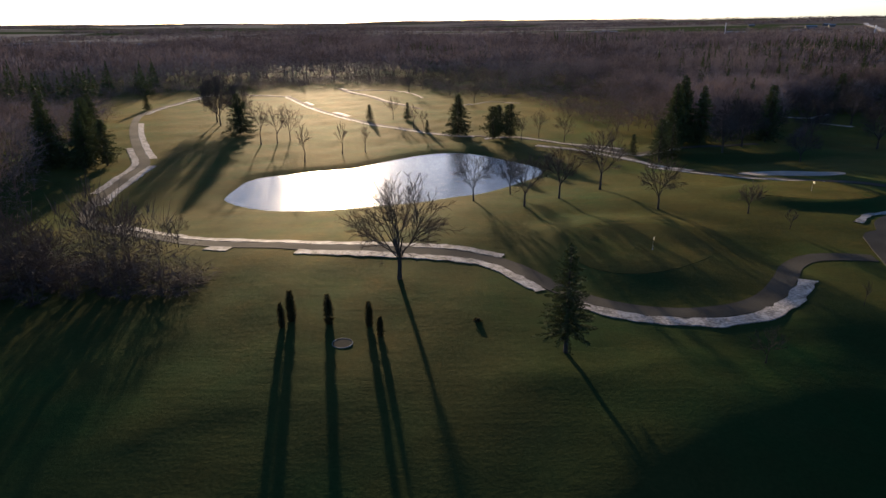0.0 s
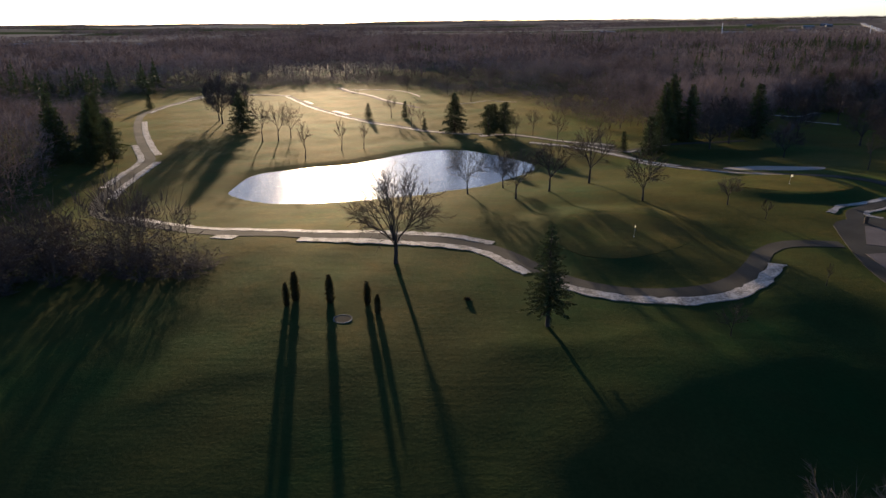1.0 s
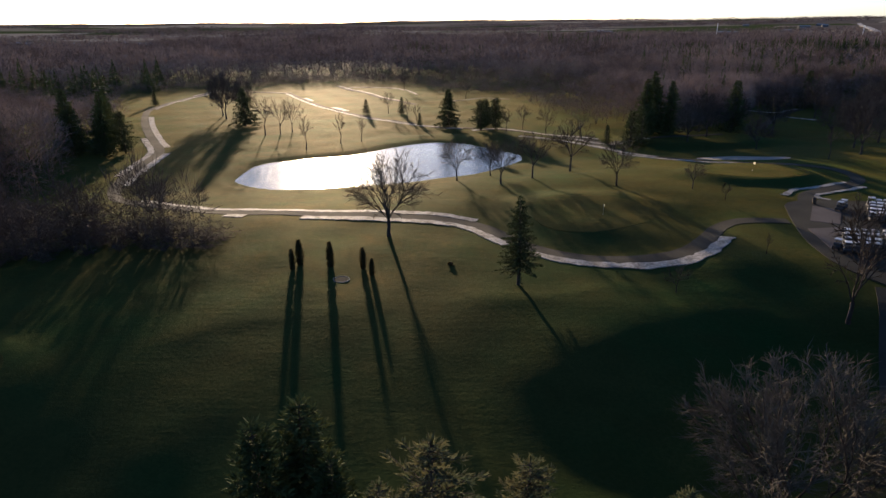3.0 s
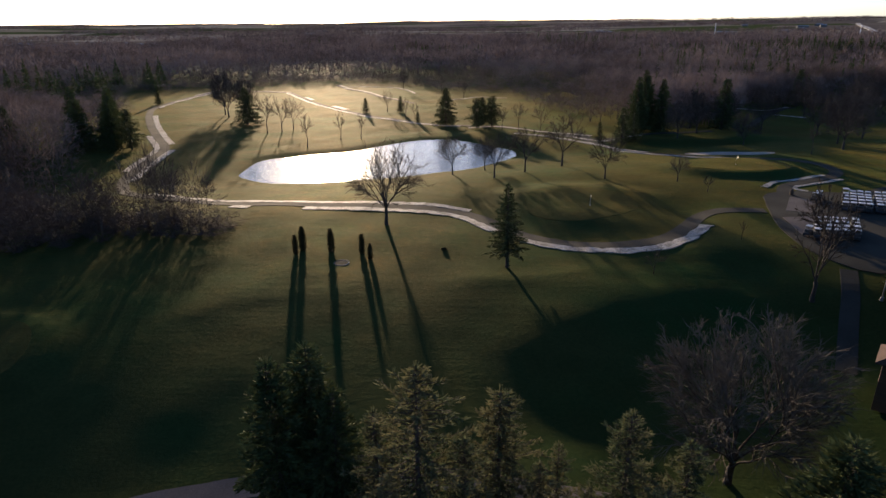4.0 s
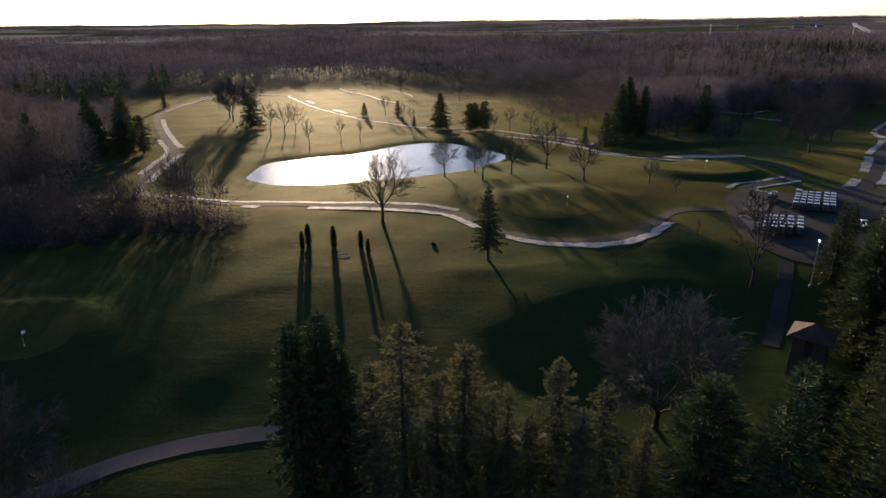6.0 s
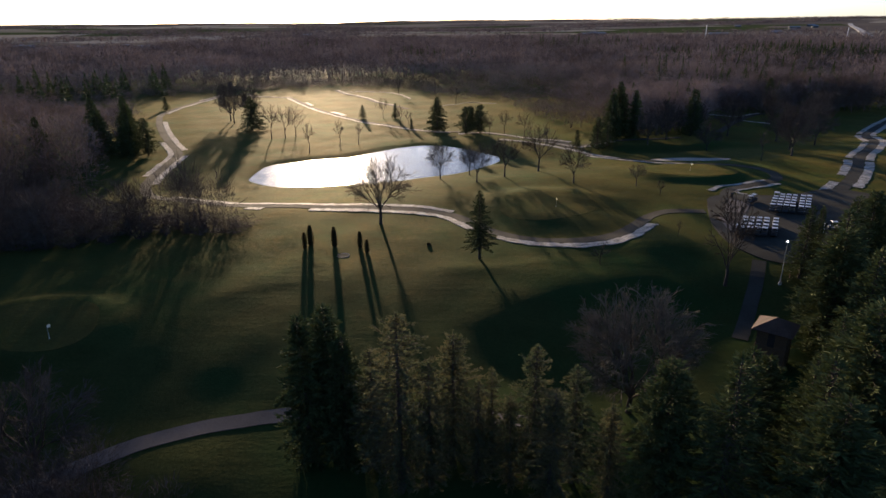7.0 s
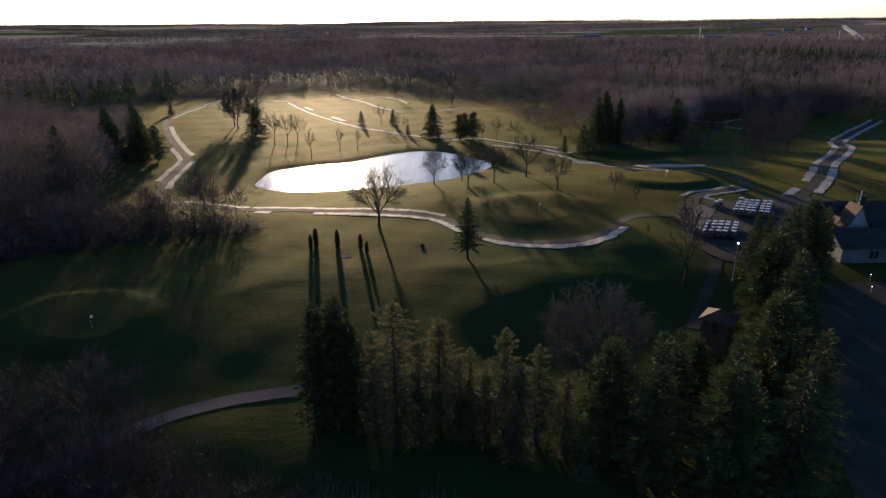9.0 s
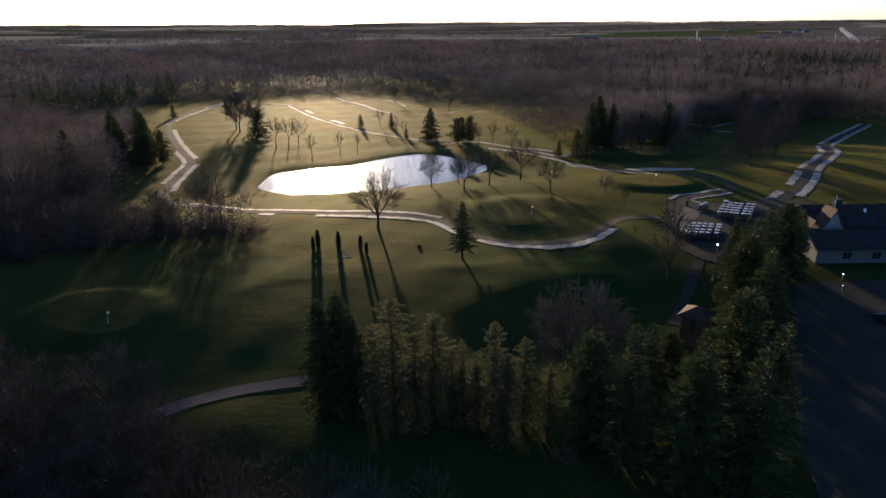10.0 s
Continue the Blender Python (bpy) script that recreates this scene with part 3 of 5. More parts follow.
def bare_tree_meshes(seed, height=10.0, spread=0.42, fork=0.22, limbs=8, trunk_r=0.22, twigs=1.0, droop=0.35, mat=None, low=-26, wob=0.028):
    """Trunk with main limbs, and the crown of branches and twigs, of a leafless tree with a domed outline."""
    R = random.Random(seed)
    tv, tt, cv, ct = [], [], [], []
    mid, rise = np.array([0, 0, height * (fork + 0.36)]), height * (0.99 - fork - 0.36)

    def rnd(s):
        return np.array([R.uniform(-s, s) for _ in range(3)])

    def bough(V, T, p, d, end, r0, r1, n, k, wob):
        """A bent branch from p, setting out along d, to its end; gives back the points along it."""
        reach = np.linalg.norm(end - p)
        c = p + d * reach * 0.45
        pts = [p]
        for i in range(1, k + 1):
            t = i / k
            pts.append((1 - t) ** 2 * p + 2 * t * (1 - t) * c + t * t * end + (rnd(wob * reach) if i < k else 0))
        for i in range(k):
            tube(V, T, pts[i], pts[i + 1], r0 + (r1 - r0) * i / k, r0 + (r1 - r0) * (i + 1) / k, n)
        return pts

    def along(pts, f):
        g = f * (len(pts) - 1)
        i = min(int(g), len(pts) - 2)
        d = pts[i + 1] - pts[i]
        return pts[i] + d * (g - i), d / (np.linalg.norm(d) + 1e-9)

    def sliver(p, d, w):
        side = np.cross(d, rnd(1.0))
        side = side / (np.linalg.norm(side) + 1e-9) * w
        s = len(cv)
        cv.extend((p - side, p + side, p + d))
        ct.append((s, s + 1, s + 2))

    def outward(p):
        o = (p - mid) / np.array([spread * height, spread * height, rise])
        return o / (np.linalg.norm(o) + 1e-9)

    def turned(d, way, wide):
        q = rnd(1.0)
        q -= d * (q @ d)
        q /= np.linalg.norm(q) + 1e-9
        q = d * R.uniform(0.55, 1.0) + q * wide + way
        return q / np.linalg.norm(q)

    # trunk up to the fork
    top = np.array([R.uniform(-0.02, 0.02) * height, R.uniform(-0.02, 0.02) * height, height * fork])
    p, r = np.array([0.0, 0.0, -0.25]), trunk_r * 1.5
    for i in range(4):
        f = (i + 1) / 4
        q = top * f + (rnd(0.005 * height) if i < 3 else 0)
        r1 = trunk_r * (1.12 - 0.2 * f)
        tube(tv, tt, p, q, r, r1, 9)
        p, r = q, r1
    mains = []
    order = [i for i in range(limbs) if i % 3 == 1] + [i for i in range(limbs) if i % 3 != 1]
    for i in order:
        f = (i + 0.5) / limbs
        a = 2.4 * i + R.uniform(-0.35, 0.35)
        el = radians(low + (80 - low) * f ** 1.15 + R.uniform(-6, 6))
        tip = mid + np.array([math.cos(a) * math.cos(el) * spread * height, math.sin(a) * math.cos(el) * spread * height, math.sin(el) * rise * (1.0 if el > 0 else 0.75)]) * R.uniform(0.88, 1.04)
        if i % 3 == 1:
            start, thick = top + np.array([0, 0, height * 0.04 * R.random() - 0.1]), trunk_r * R.uniform(0.36, 0.48)
            d = tip - start
            d = d / np.linalg.norm(d) + np.array([0, 0, 0.4 * (1 - f)])
        else:
            host = min(mains, key=lambda m: np.linalg.norm(m[-1] - tip) + R.uniform(0, 0.1) * height)
            start, d0 = along(host, R.uniform(0.16, 0.42))
            thick = trunk_r * R.uniform(0.22, 0.32)
            d = tip - start
            d = d / np.linalg.norm(d) + 0.7 * d0
        d /= np.linalg.norm(d)
        main = bough(tv, tt, start, d, tip, thick, 0.022, 6, 8, wob)
        mains.append(main)
        for j in range(int(7 + 3 * twigs)):
            g = 0.28 + 0.70 * (j + R.random()) / (7 + 3 * twigs)
            q, d2 = along(main, g)
            d2 = turned(d2, outward(q) * 0.35, R.uniform(0.5, 0.9))
            L = height * spread * R.uniform(0.30, 0.62) * (1.1 - 0.6 * g)
            end = q + d2 * L + np.array([0, 0, 0.12 - 0.2 * droop]) * L
            sub = bough(cv, ct, q, d2, end, max(0.028, trunk_r * 0.17 * (1.1 - 0.7 * g)), 0.02, 4, 4, 0.05)
            for k in range(int(4 + 2 * twigs)):
                g2 = 0.2 + 0.8 * R.random()
                q2, d3 = along(sub, g2)
                d3 = turned(d3, outward(q2) * 0.3, R.uniform(0.5, 0.9))
                L3 = L * R.uniform(0.30, 0.55)
                fine = bough(cv, ct, q2, d3, q2 + d3 * L3 - np.array([0, 0, 0.15 * droop * L3]), 0.022, 0.011, 3, 2, 0.06)
                for _ in range(int(3 * twigs + R.random() * 2)):
                    q3, d4 = along(fine, R.random())
                    d4 = turned(d4, outward(q3) * 0.2 + np.array([0, 0, -0.2 * droop]), R.uniform(0.4, 0.8))
                    sliver(q3, d4 * L3 * R.uniform(0.45, 1.0), 0.013)
    return tri_mesh("trunk", tv, tt, M_BARK, True), tri_mesh("crown", cv, ct, mat or M_TWIG)


def conifer_meshes(seed, height, radius, shape, mat, sprigs=1.0, bare=0.06, size=1.0):
    """Trunk and needled crown. shape(f): the crown's width, 0 to 1, at the share f of its height."""
    R = np.random.RandomState(seed)
    tv, tt = [], []
    lean = np.array([R.uniform(-0.02, 0.02) * height, R.uniform(-0.02, 0.02) * height, 0])
    for i in range(5):
        a, b = i / 5, (i + 1) / 5
        tube(tv, tt, np.array([0, 0, -0.3 + (height + 0.3) * a]) + lean * a, np.array([0, 0, -0.3 + (height + 0.3) * b]) + lean * b, 0.022 * height * (1.02 - a), 0.022 * height * (1.02 - b) + 0.01, 7)
    P, D, W = [], [], []
    z = bare * height
    while z < height * 0.985:
        f = z / height
        rad = radius * shape(f)
        n = R.randint(5, 9)
        turn = R.uniform(0, 6.28)
        for k in range(n):
            a = turn + 2 * math.pi * k / n + R.uniform(-0.3, 0.3)
            L = rad * R.uniform(0.42, 1.2)
            rise = R.uniform(-0.32, 0.05) + 0.55 * f
            out = np.array([math.cos(a), math.sin(a), rise])
            tube(tv, tt, np.array([0, 0, z]) + lean * f, np.array([0, 0, z]) + lean * f + out * L * 0.9, 0.035, 0.01, 3)
            m = max(5, int(L * 30 * sprigs))
            s = R.uniform(0.03, 1.0, m) ** 0.8
            base = np.array([0, 0, z]) + lean * f + s[:, None] * out * L
            base[:, 2] += -0.10 * L * s * s + R.uniform(-0.12, 0.12, m) * size
            side = np.array([-math.sin(a), math.cos(a), 0]) * R.uniform(-1, 1, m)[:, None] * (0.9 + 0.1 * L)
            way = out * 0.7 + side + np.array([0, 0, 1]) * R.uniform(-0.35, 0.5, m)[:, None]
            way /= np.linalg.norm(way, axis=1)[:, None]
            P.append(base)
            D.append(way * R.uniform(0.22, 0.5, m)[:, None] * size)
            W.append(R.uniform(0.025, 0.055, m) * size)
        z += height * R.uniform(0.014, 0.03)
    P.append(np.array([[0, 0, height * 0.97]] * 6) + lean)
    D.append(np.stack([R.uniform(-0.15, 0.15, 6), R.uniform(-0.15, 0.15, 6), np.full(6, 0.05 * height)], 1))
    W.append(np.full(6, 0.05))
    P, D, W = np.concatenate(P), np.concatenate(D), np.concatenate(W)
    rnd = R.normal(size=P.shape)
    s = np.cross(D, rnd)
    s = s / np.linalg.norm(s, axis=1)[:, None] * W[:, None]
    V = np.stack([P, P + D * 0.45 - s, P + D, P + D * 0.45 + s], 1).reshape(-1, 3)
    k = np.arange(len(P))[:, None] * 4
    T = np.concatenate([k + [0, 1, 3], k + [1, 2, 3]])
    return tri_mesh("trunk", tv, tt, M_BARK, True), tri_mesh("crown", V, T, mat)


def cone(f):
    return (1 - f) ** 0.85 * (0.75 + 0.25 * min(1, f * 8)) + 0.02


def column(f):
    return min(1.0, 0.55 + 2.2 * f) * (1 - f ** 3.2) ** 0.8 + 0.03


def broad(f):
    return min(1.0, 0.35 + 2.0 * f) * (1 - max(0, f - 0.35) / 0.65) ** 0.7 * (0.8 + 0.2 * math.sin(f * 23)) + 0.04


def dome(f):
    return min(1.0, 0.45 + 1.6 * f) * (1 - max(0, f - 0.4) / 0.6) ** 0.52 * (0.84 + 0.16 * math.sin(f * 31)) + 0.03


def tree(name, meshes, x, y, scale=1.0, turn=0.0, label="", group="", wide=1.0):
    root = new(name)
    for part_name, me in zip(("trunk", "crown"), meshes):
        part(part_name, me, None, root)
    root.matrix_basis = pose(x, y, float(ground(x, y)) - 0.05, 0, 0, turn) @ Matrix.Diagonal((scale * wide, scale * wide, scale, 1))
    return tagged(root, label, "tree", group)


def drop(x, y):
    """How far the ground lies below the level of the open turf."""
    return 1.1 - float(ground(x, y))


BARE = [bare_tree_meshes(s, 10.0, sp, fk, lb, 0.18, 0.5, 0.1, None, -4, 0.012) for s, sp, fk, lb in ((3, 0.45, 0.26, 18), (8, 0.42, 0.28, 17), (15, 0.46, 0.25, 19), (22, 0.28, 0.26, 13))]
THIN = [bare_tree_meshes(s, 10.0, sp, fk, lb, 0.15, 0.4, 0.1, None, 0, 0.012) for s, sp, fk, lb in ((33, 0.40, 0.22, 11), (38, 0.34, 0.26, 10), (45, 0.44, 0.20, 11), (52, 0.24, 0.25, 9))]
BIG = bare_tree_meshes(41, 11.9, 0.50, 0.22, 28, 0.25, 0.95, 0.12, None, -14, 0.012)
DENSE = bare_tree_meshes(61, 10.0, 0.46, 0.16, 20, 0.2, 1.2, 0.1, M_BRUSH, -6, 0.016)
HOLLOW = bare_tree_meshes(66, 10.0, 0.50, 0.14, 24, 0.2, 1.9, 0.2, M_DUSK, -10, 0.02)
VASE = bare_tree_meshes(64, 10.0, 0.30, 0.18, 17, 0.2, 0.9, 0.0, None, 8, 0.014)
LONE = conifer_meshes(17, 10.2, 2.9, cone, M_NEEDLE, 1.35, 0.17, 0.8)
SPRUCE = [conifer_meshes(s, 10.0, r, cone, M_NEEDLE, 0.30, 0.06, 1.5) for s, r in ((5, 2.7), (6, 2.3))]
ROUND = [conifer_meshes(s, 10.0, r, broad, M_NEEDLE, 0.6, 0.08, 1.25) for s, r in ((71, 4.6), (72, 3.8))]
WIDE = conifer_meshes(73, 10.0, 4.1, cone, M_NEEDLE, 0.7, 0.05, 1.25)
BELT = [conifer_meshes(s, 10.0, r, cone, M_NEEDLE, 0.65, 0.06, 1.05) for s, r in ((25, 2.7), (26, 2.4))]
PINE = [conifer_meshes(s, 12.0, r, broad, M_PINE, 1.3, 0.04, 0.78) for s, r in ((7, 3.6), (9, 3.0))]
CROWNED = conifer_meshes(18, 12.0, 3.3, dome, M_PINE, 1.2, 0.1, 0.8)
DARK = [conifer_meshes(s, 12.0, r, column, M_NEEDLE, 1.05, 0.03, 1.3) for s, r in ((11, 2.5), (12, 2.2))]
CEDAR = conifer_meshes(14, 4.0, 0.48, column, M_CEDAR, 1.6, 0.02, 0.8)

tree("bare_oak", BIG, -4.6, 66.3, 0.95, 40, "large round-crowned leafless oak beside the cart path")
tree("lone_spruce", LONE, 11.4, 49.6, 1.0, 10, "dark green spruce standing alone in the rough")
for i, (x, y, s, w) in enumerate(((-14.3, 55.6, 0.8, 1.05), (-14.9, 54.3, 0.64, 1.0), (-10.5, 55.0, 0.78, 1.05), (-6.6, 54.8, 0.66, 1.05), (-5.3, 52.8, 0.52, 1.15))):
    tree("columnar_cedar", CEDAR, x, y, s, 70 * i, "small dark columnar cedar in open turf", "cedars in the rough", w)
for i, (x, y, h, k) in enumerate(((4.9, 106.8, 7.4, 0), (11.9, 113.4, 6.4, 1), (13.0, 100.0, 7.8, 2), (19.6, 106.0, 8.6, 1), (28.5, 114.4, 10.2, 0), (33.6, 96.2, 7.5, 2), (45.6, 91.7, 4.5, 1), (48.3, 84.6, 2.8, 3))):
    tree("bare_tree", BARE[k], x, y, h * 1.06 / 10, 55 * i, "leafless maple between the pond and the green", "bare trees by the pond", 1.02)
for i, (x, y, h, k) in enumerate(((-34.9, 150.7, 9.2, 3), (-27.5, 161.1, 8.6, 3), (-21.8, 162.8, 7.6, 3), (-53, 176, 11.6, 1), (-48.6, 177, 11.0, 0), (-46, 181, 10.4, 2), (-44.0, 84.0, 6.0, 1), (-45.6, 62.5, 9.0, 3), (-35.8, 80.0, 4.6, 2), (26, 184, 8, 0), (20.5, 180, 7, 1), (32, 176, 8, 2), (-11.5, 203, 8, 3), (-20.5, 227, 8.4, 0), (83, 117, 7.5, 3), (-8.6, 205, 5.6, 1), (-1, 315, 9, 1), (-22, 330, 10, 0), (10, 285, 9, 2))):
    tree("bare_tree", THIN[k], x, y, h / 10, 47 * i + 20, "slender leafless tree standing on the open course", "bare trees on the course", 0.9)
for i, (x, y, h, k) in enumerate(((28.6, 48.8, 3.4, 2), (43.2, 59.3, 2.8, 3))):
    tree("bare_tree", THIN[k], x, y, h / 10, 80 * i + 15, "small leafless tree beside the cart path", "small trees by the walkway", (1.0, 0.8)[i])
for i, (x, y, h, k) in enumerate(((-27.2, 7.2, 8.2, 1), (-33, 1, 8.5, 0), (-21, -1.5, 7.8, 2), (-40, 6, 8, 2), (-46, 12, 7.5, 1), (-28, -7, 8.6, 0), (-14, -6, 6.5, 2), (-37, -8, 8.4, 1), (-7, -10, 6.0, 0), (1, -9.5, 5.6, 2), (-52, 3, 9, 1))):
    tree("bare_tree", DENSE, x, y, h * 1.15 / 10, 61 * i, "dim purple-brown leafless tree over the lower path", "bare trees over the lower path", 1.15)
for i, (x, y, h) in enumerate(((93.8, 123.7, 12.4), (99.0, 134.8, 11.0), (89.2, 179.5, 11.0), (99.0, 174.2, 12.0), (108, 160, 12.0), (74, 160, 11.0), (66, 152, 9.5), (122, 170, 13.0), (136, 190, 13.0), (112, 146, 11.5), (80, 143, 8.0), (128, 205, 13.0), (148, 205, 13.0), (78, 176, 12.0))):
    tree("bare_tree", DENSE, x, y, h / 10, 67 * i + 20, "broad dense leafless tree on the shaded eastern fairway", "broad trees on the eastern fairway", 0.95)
for i, (x, y, h) in enumerate(((-78, 214, 16.0), (-82, 222, 15.0), (-73, 220, 13.5))):
    tree("bare_tree", DENSE, x, y, h / 10, 71 * i, "tall dense leafless tree in the western clump", "western clump of tall trees", 0.8)
tree("bare_tree", VASE, 44.5, 43.6, 1.32, 30, "tall upright leafless tree beside the walkway", "", 0.8)
tree("bare_tree", HOLLOW, 24.0, 15.8, 1.2, 95, "dusky broad leafless tree in the shaded hollow")
tree("shrub", conifer_meshes(19, 0.4, 0.6, dome, M_CEDAR, 2.5, 0.02, 0.25), 3.8, 55.6, 0.75, 0, "small dark evergreen shrub in the rough")["category"] = "shrub"
# spruces out on the course
for i, (x, y, h, k) in enumerate(((-28.8, 226.6, 5.4, 0), (-15.4, 226, 6.0, 1), (-7.0, 195, 4.0, 1), (-126.5, 264, 6.2, 0), 
                                  (51, 152.2, 9.4, 0), (54.4, 153.6, 8.2, 1), (46.1, 157.2, 5.2, 1), (86.6, 174, 15, 0), (110, 238, 12, 1), (141, 236, 14, 0))):
    tree("spruce", SPRUCE[k], x, y, h / 10, 33 * i, "dark spruce standing on the open course", "spruces on the course", 1.35 if h < 14 else 1.15)
tree("pine", WIDE, 2.6, 190, 1.2, 20, "broad dark pyramidal pine standing on the open fairway", "broad pines on the fairway")
tree("pine", WIDE, -65.1, 195.5, 1.22, 120, "broad dark pyramidal pine standing on the open fairway", "broad pines on the fairway", 1.15)
for i, (x, y, h, k) in enumerate(((12.6, 182.5, 9.4, 1), (17.4, 184, 9.8, 0), (14.6, 188, 9.0, 1), (-82.6, 149.2, 11.0, 1))):
    tree("pine", ROUND[k], x, y, h / 10, 33 * i, "broad dark pine standing on the open fairway", "broad pines on the fairway", 1.0)
for i, (x, y, h) in enumerate(((57.5, 163, 15.5), (61, 168, 17.0), (65.5, 166, 14.5), (63, 174, 16.0))):
    tree("spruce", WIDE, x, y, h / 10, 57 * i, "tall dark spruce standing against the eastern woods", "spruces against the eastern woods", 0.72)
# west stand of conifers
for i, (x, y, h) in enumerate(((-86, 146.5, 13), (-91, 156, 15), (-95, 147, 15), (-97, 168, 14), (-103, 178, 13), (-101, 156, 16), (-98, 124, 15), (-115, 202, 12))):
    tree("spruce", WIDE, x, y, h / 10, 41 * i, "tall dark spruce at the edge of the woods", "spruces at the woods' edge", 0.8)
# pines under the flight line
for i, (x, y, h, k, w) in enumerate(((-4.5, 8.4, 11.2, 0, 0.74), (-2.9, 10.2, 11.4, 1, 0.8), (-1.4, 8.0, 9.6, 0, 0.8))):
    tree("dense_conifer", DARK[k], x, y, (h + drop(x, y)) / 12, 90 * i, "dense dark conifer beside the lower path", "conifers by the lower path", w)
for i, (x, y, h, k, w) in enumerate(((1.2, 6.8, 9.4, 1, 0.95), (5.6, 5.0, 9.2, 1, 0.95), (7.3, 7.2, 10.6, 0, 0.85), (9.2, 5.4, 7.2, 1, 0.95), (10.4, 6.2, 7.8, 1, 0.7), (11.8, 5.0, 6.4, 0, 0.9), (13.5, 5.6, 10.2, 1, 0.95), (14.4, 2.6, 8.4, 0, 0.9), (16.6, 5.4, 8.4, 1, 1.0), (19.0, 3.5, 6.4, 0, 0.9))):
    tree("pine", PINE[k], x, y, (h + drop(x, y)) / 12, 77 * i, "olive pine with tawny sunlit upper needles", "pines above the lower path", w)
tree("pine", CROWNED, 3.3, 4.5, (13.2 + drop(3.3, 4.5)) / 12, 40, "broad-crowned olive pine with tawny sunlit needles", "pines above the lower path", 0.9)
for i, (x, y, h, k, w) in enumerate(((22.9, 3.5, 10.1, 0, 1.0), (25.9, 0.2, 12.4, 1, 1.0), (29.0, 4.5, 10.4, 0, 1.0), (32.5, 9.0, 7.4, 1, 1.0), (33.5, 2.5, 11.0, 0, 1.1), (37.5, 10.5, 6.6, 1, 1.0), (38.0, 5.0, 13.5, 0, 1.1), (42.0, 15.0, 8.0, 1, 0.9), (47.8, 20.5, 12.0, 0, 1.1), (48.5, 27.0, 12, 1, 1.2), (52.5, 33.0, 12.2, 0, 1.2), (56.5, 38.5, 12, 1, 1.15),
                                     (60.9, 41.4, 11.8, 0, 1.0), (63.4, 42.0, 10.6, 1, 0.9), (57.5, 46.5, 8.5, 1, 0.8), (64.5, 45.0, 9.5, 0, 0.95), (54.0, 43.2, 9.6, 1, 1.0), (48.0, 19.0, 11, 1, 1.1), (30, -4, 12, 1, 1.1), (36, -3, 12, 0, 1.1), (41, 3, 11, 1, 1.1))):
    tree("spruce", (DARK if i % 3 == 0 else BELT)[k], x, y, (h + drop(x, y)) / (12 if i % 3 == 0 else 10), 50 * i, "tall dark spruce in the belt beside the car park", "spruces beside the car park", w * (1.0 if i % 3 == 0 else 1.05))

# ---- woods ----
OPEN = [(-150, -300), (150, -300), (230, 30), (250, 150), (215, 225), (190, 235), (150, 226), (112, 240), (91, 186), (74, 178), (60, 180), (48, 198), (42, 232), (36, 270), (30, 300), (6, 304), (-8, 326), (-30, 356), (-70, 372), (-100, 349), (-128, 338), (-152, 326), (-166, 318),
        (-134, 250), (-118, 212), (-104, 182), (-95, 158), (-91, 142), (-84, 128), (-78, 114), (-74, 102), (-70, 92), (-80, 78), (-100, 66), (-130, 50), (-150, 20)]


def sliver_tree(seed, n, height, radius, low, width, conifer=False, reach=(1.5, 3.6), bias=1.0):
    """Vertices of a light tree made of n thin triangles, round the origin."""
    R = np.random.RandomState(seed)
    if conifer:
        f = R.uniform(0.05, 1.0, n)
        a = R.uniform(0, 2 * math.pi, n)
        rad = radius * (1 - f) * R.uniform(0.1, 0.6, n)
        P = np.stack([rad * np.cos(a), rad * np.sin(a), f * height], 1)
        D = np.stack([np.cos(a), np.sin(a), np.full(n, -0.15)], 1) * (radius * (1.05 - f) * 0.75)[:, None]
        D[:, 2] += R.uniform(-0.3, 0.9, n)
    else:
        t = R.uniform(0, 1, n) ** 0.6
        a = R.uniform(0, 2 * math.pi, n)
        h = low + (1 - low) * R.uniform(0, 1, n) ** bias
        env = np.sin(np.clip((h - low * 0.6) / (1.02 - low * 0.6), 0, 1) * math.pi) ** 0.6
        rad = radius * env * t
        P = np.stack([rad * np.cos(a), rad * np.sin(a), h * height * 0.86], 1)
        up = np.clip(1.6 * (h - 0.5), -0.25, 0.8)
        D = np.stack([np.cos(a) * 0.75 * t, np.sin(a) * 0.75 * t, up + R.uniform(0.0, 0.45, n)], 1) + R.normal(scale=0.3, size=(n, 3))
        D *= R.uniform(*reach, n)[:, None]
        k = max(2, n // 60)
        P[:k] = np.stack([R.uniform(-0.1, 0.1, k), R.uniform(-0.1, 0.1, k), np.full(k, -0.2)], 1)
        D[:k] = np.stack([R.uniform(-0.12, 0.12, k) * height, R.uniform(-0.12, 0.12, k) * height, np.full(k, height * 0.75)], 1)
    s = np.cross(D, R.normal(size=(n, 3)))
    s = s / np.linalg.norm(s, axis=1)[:, None] * (width * R.uniform(0.6, 1.4, n))[:, None]
    return np.stack([P - s, P + s, P + D], 1)


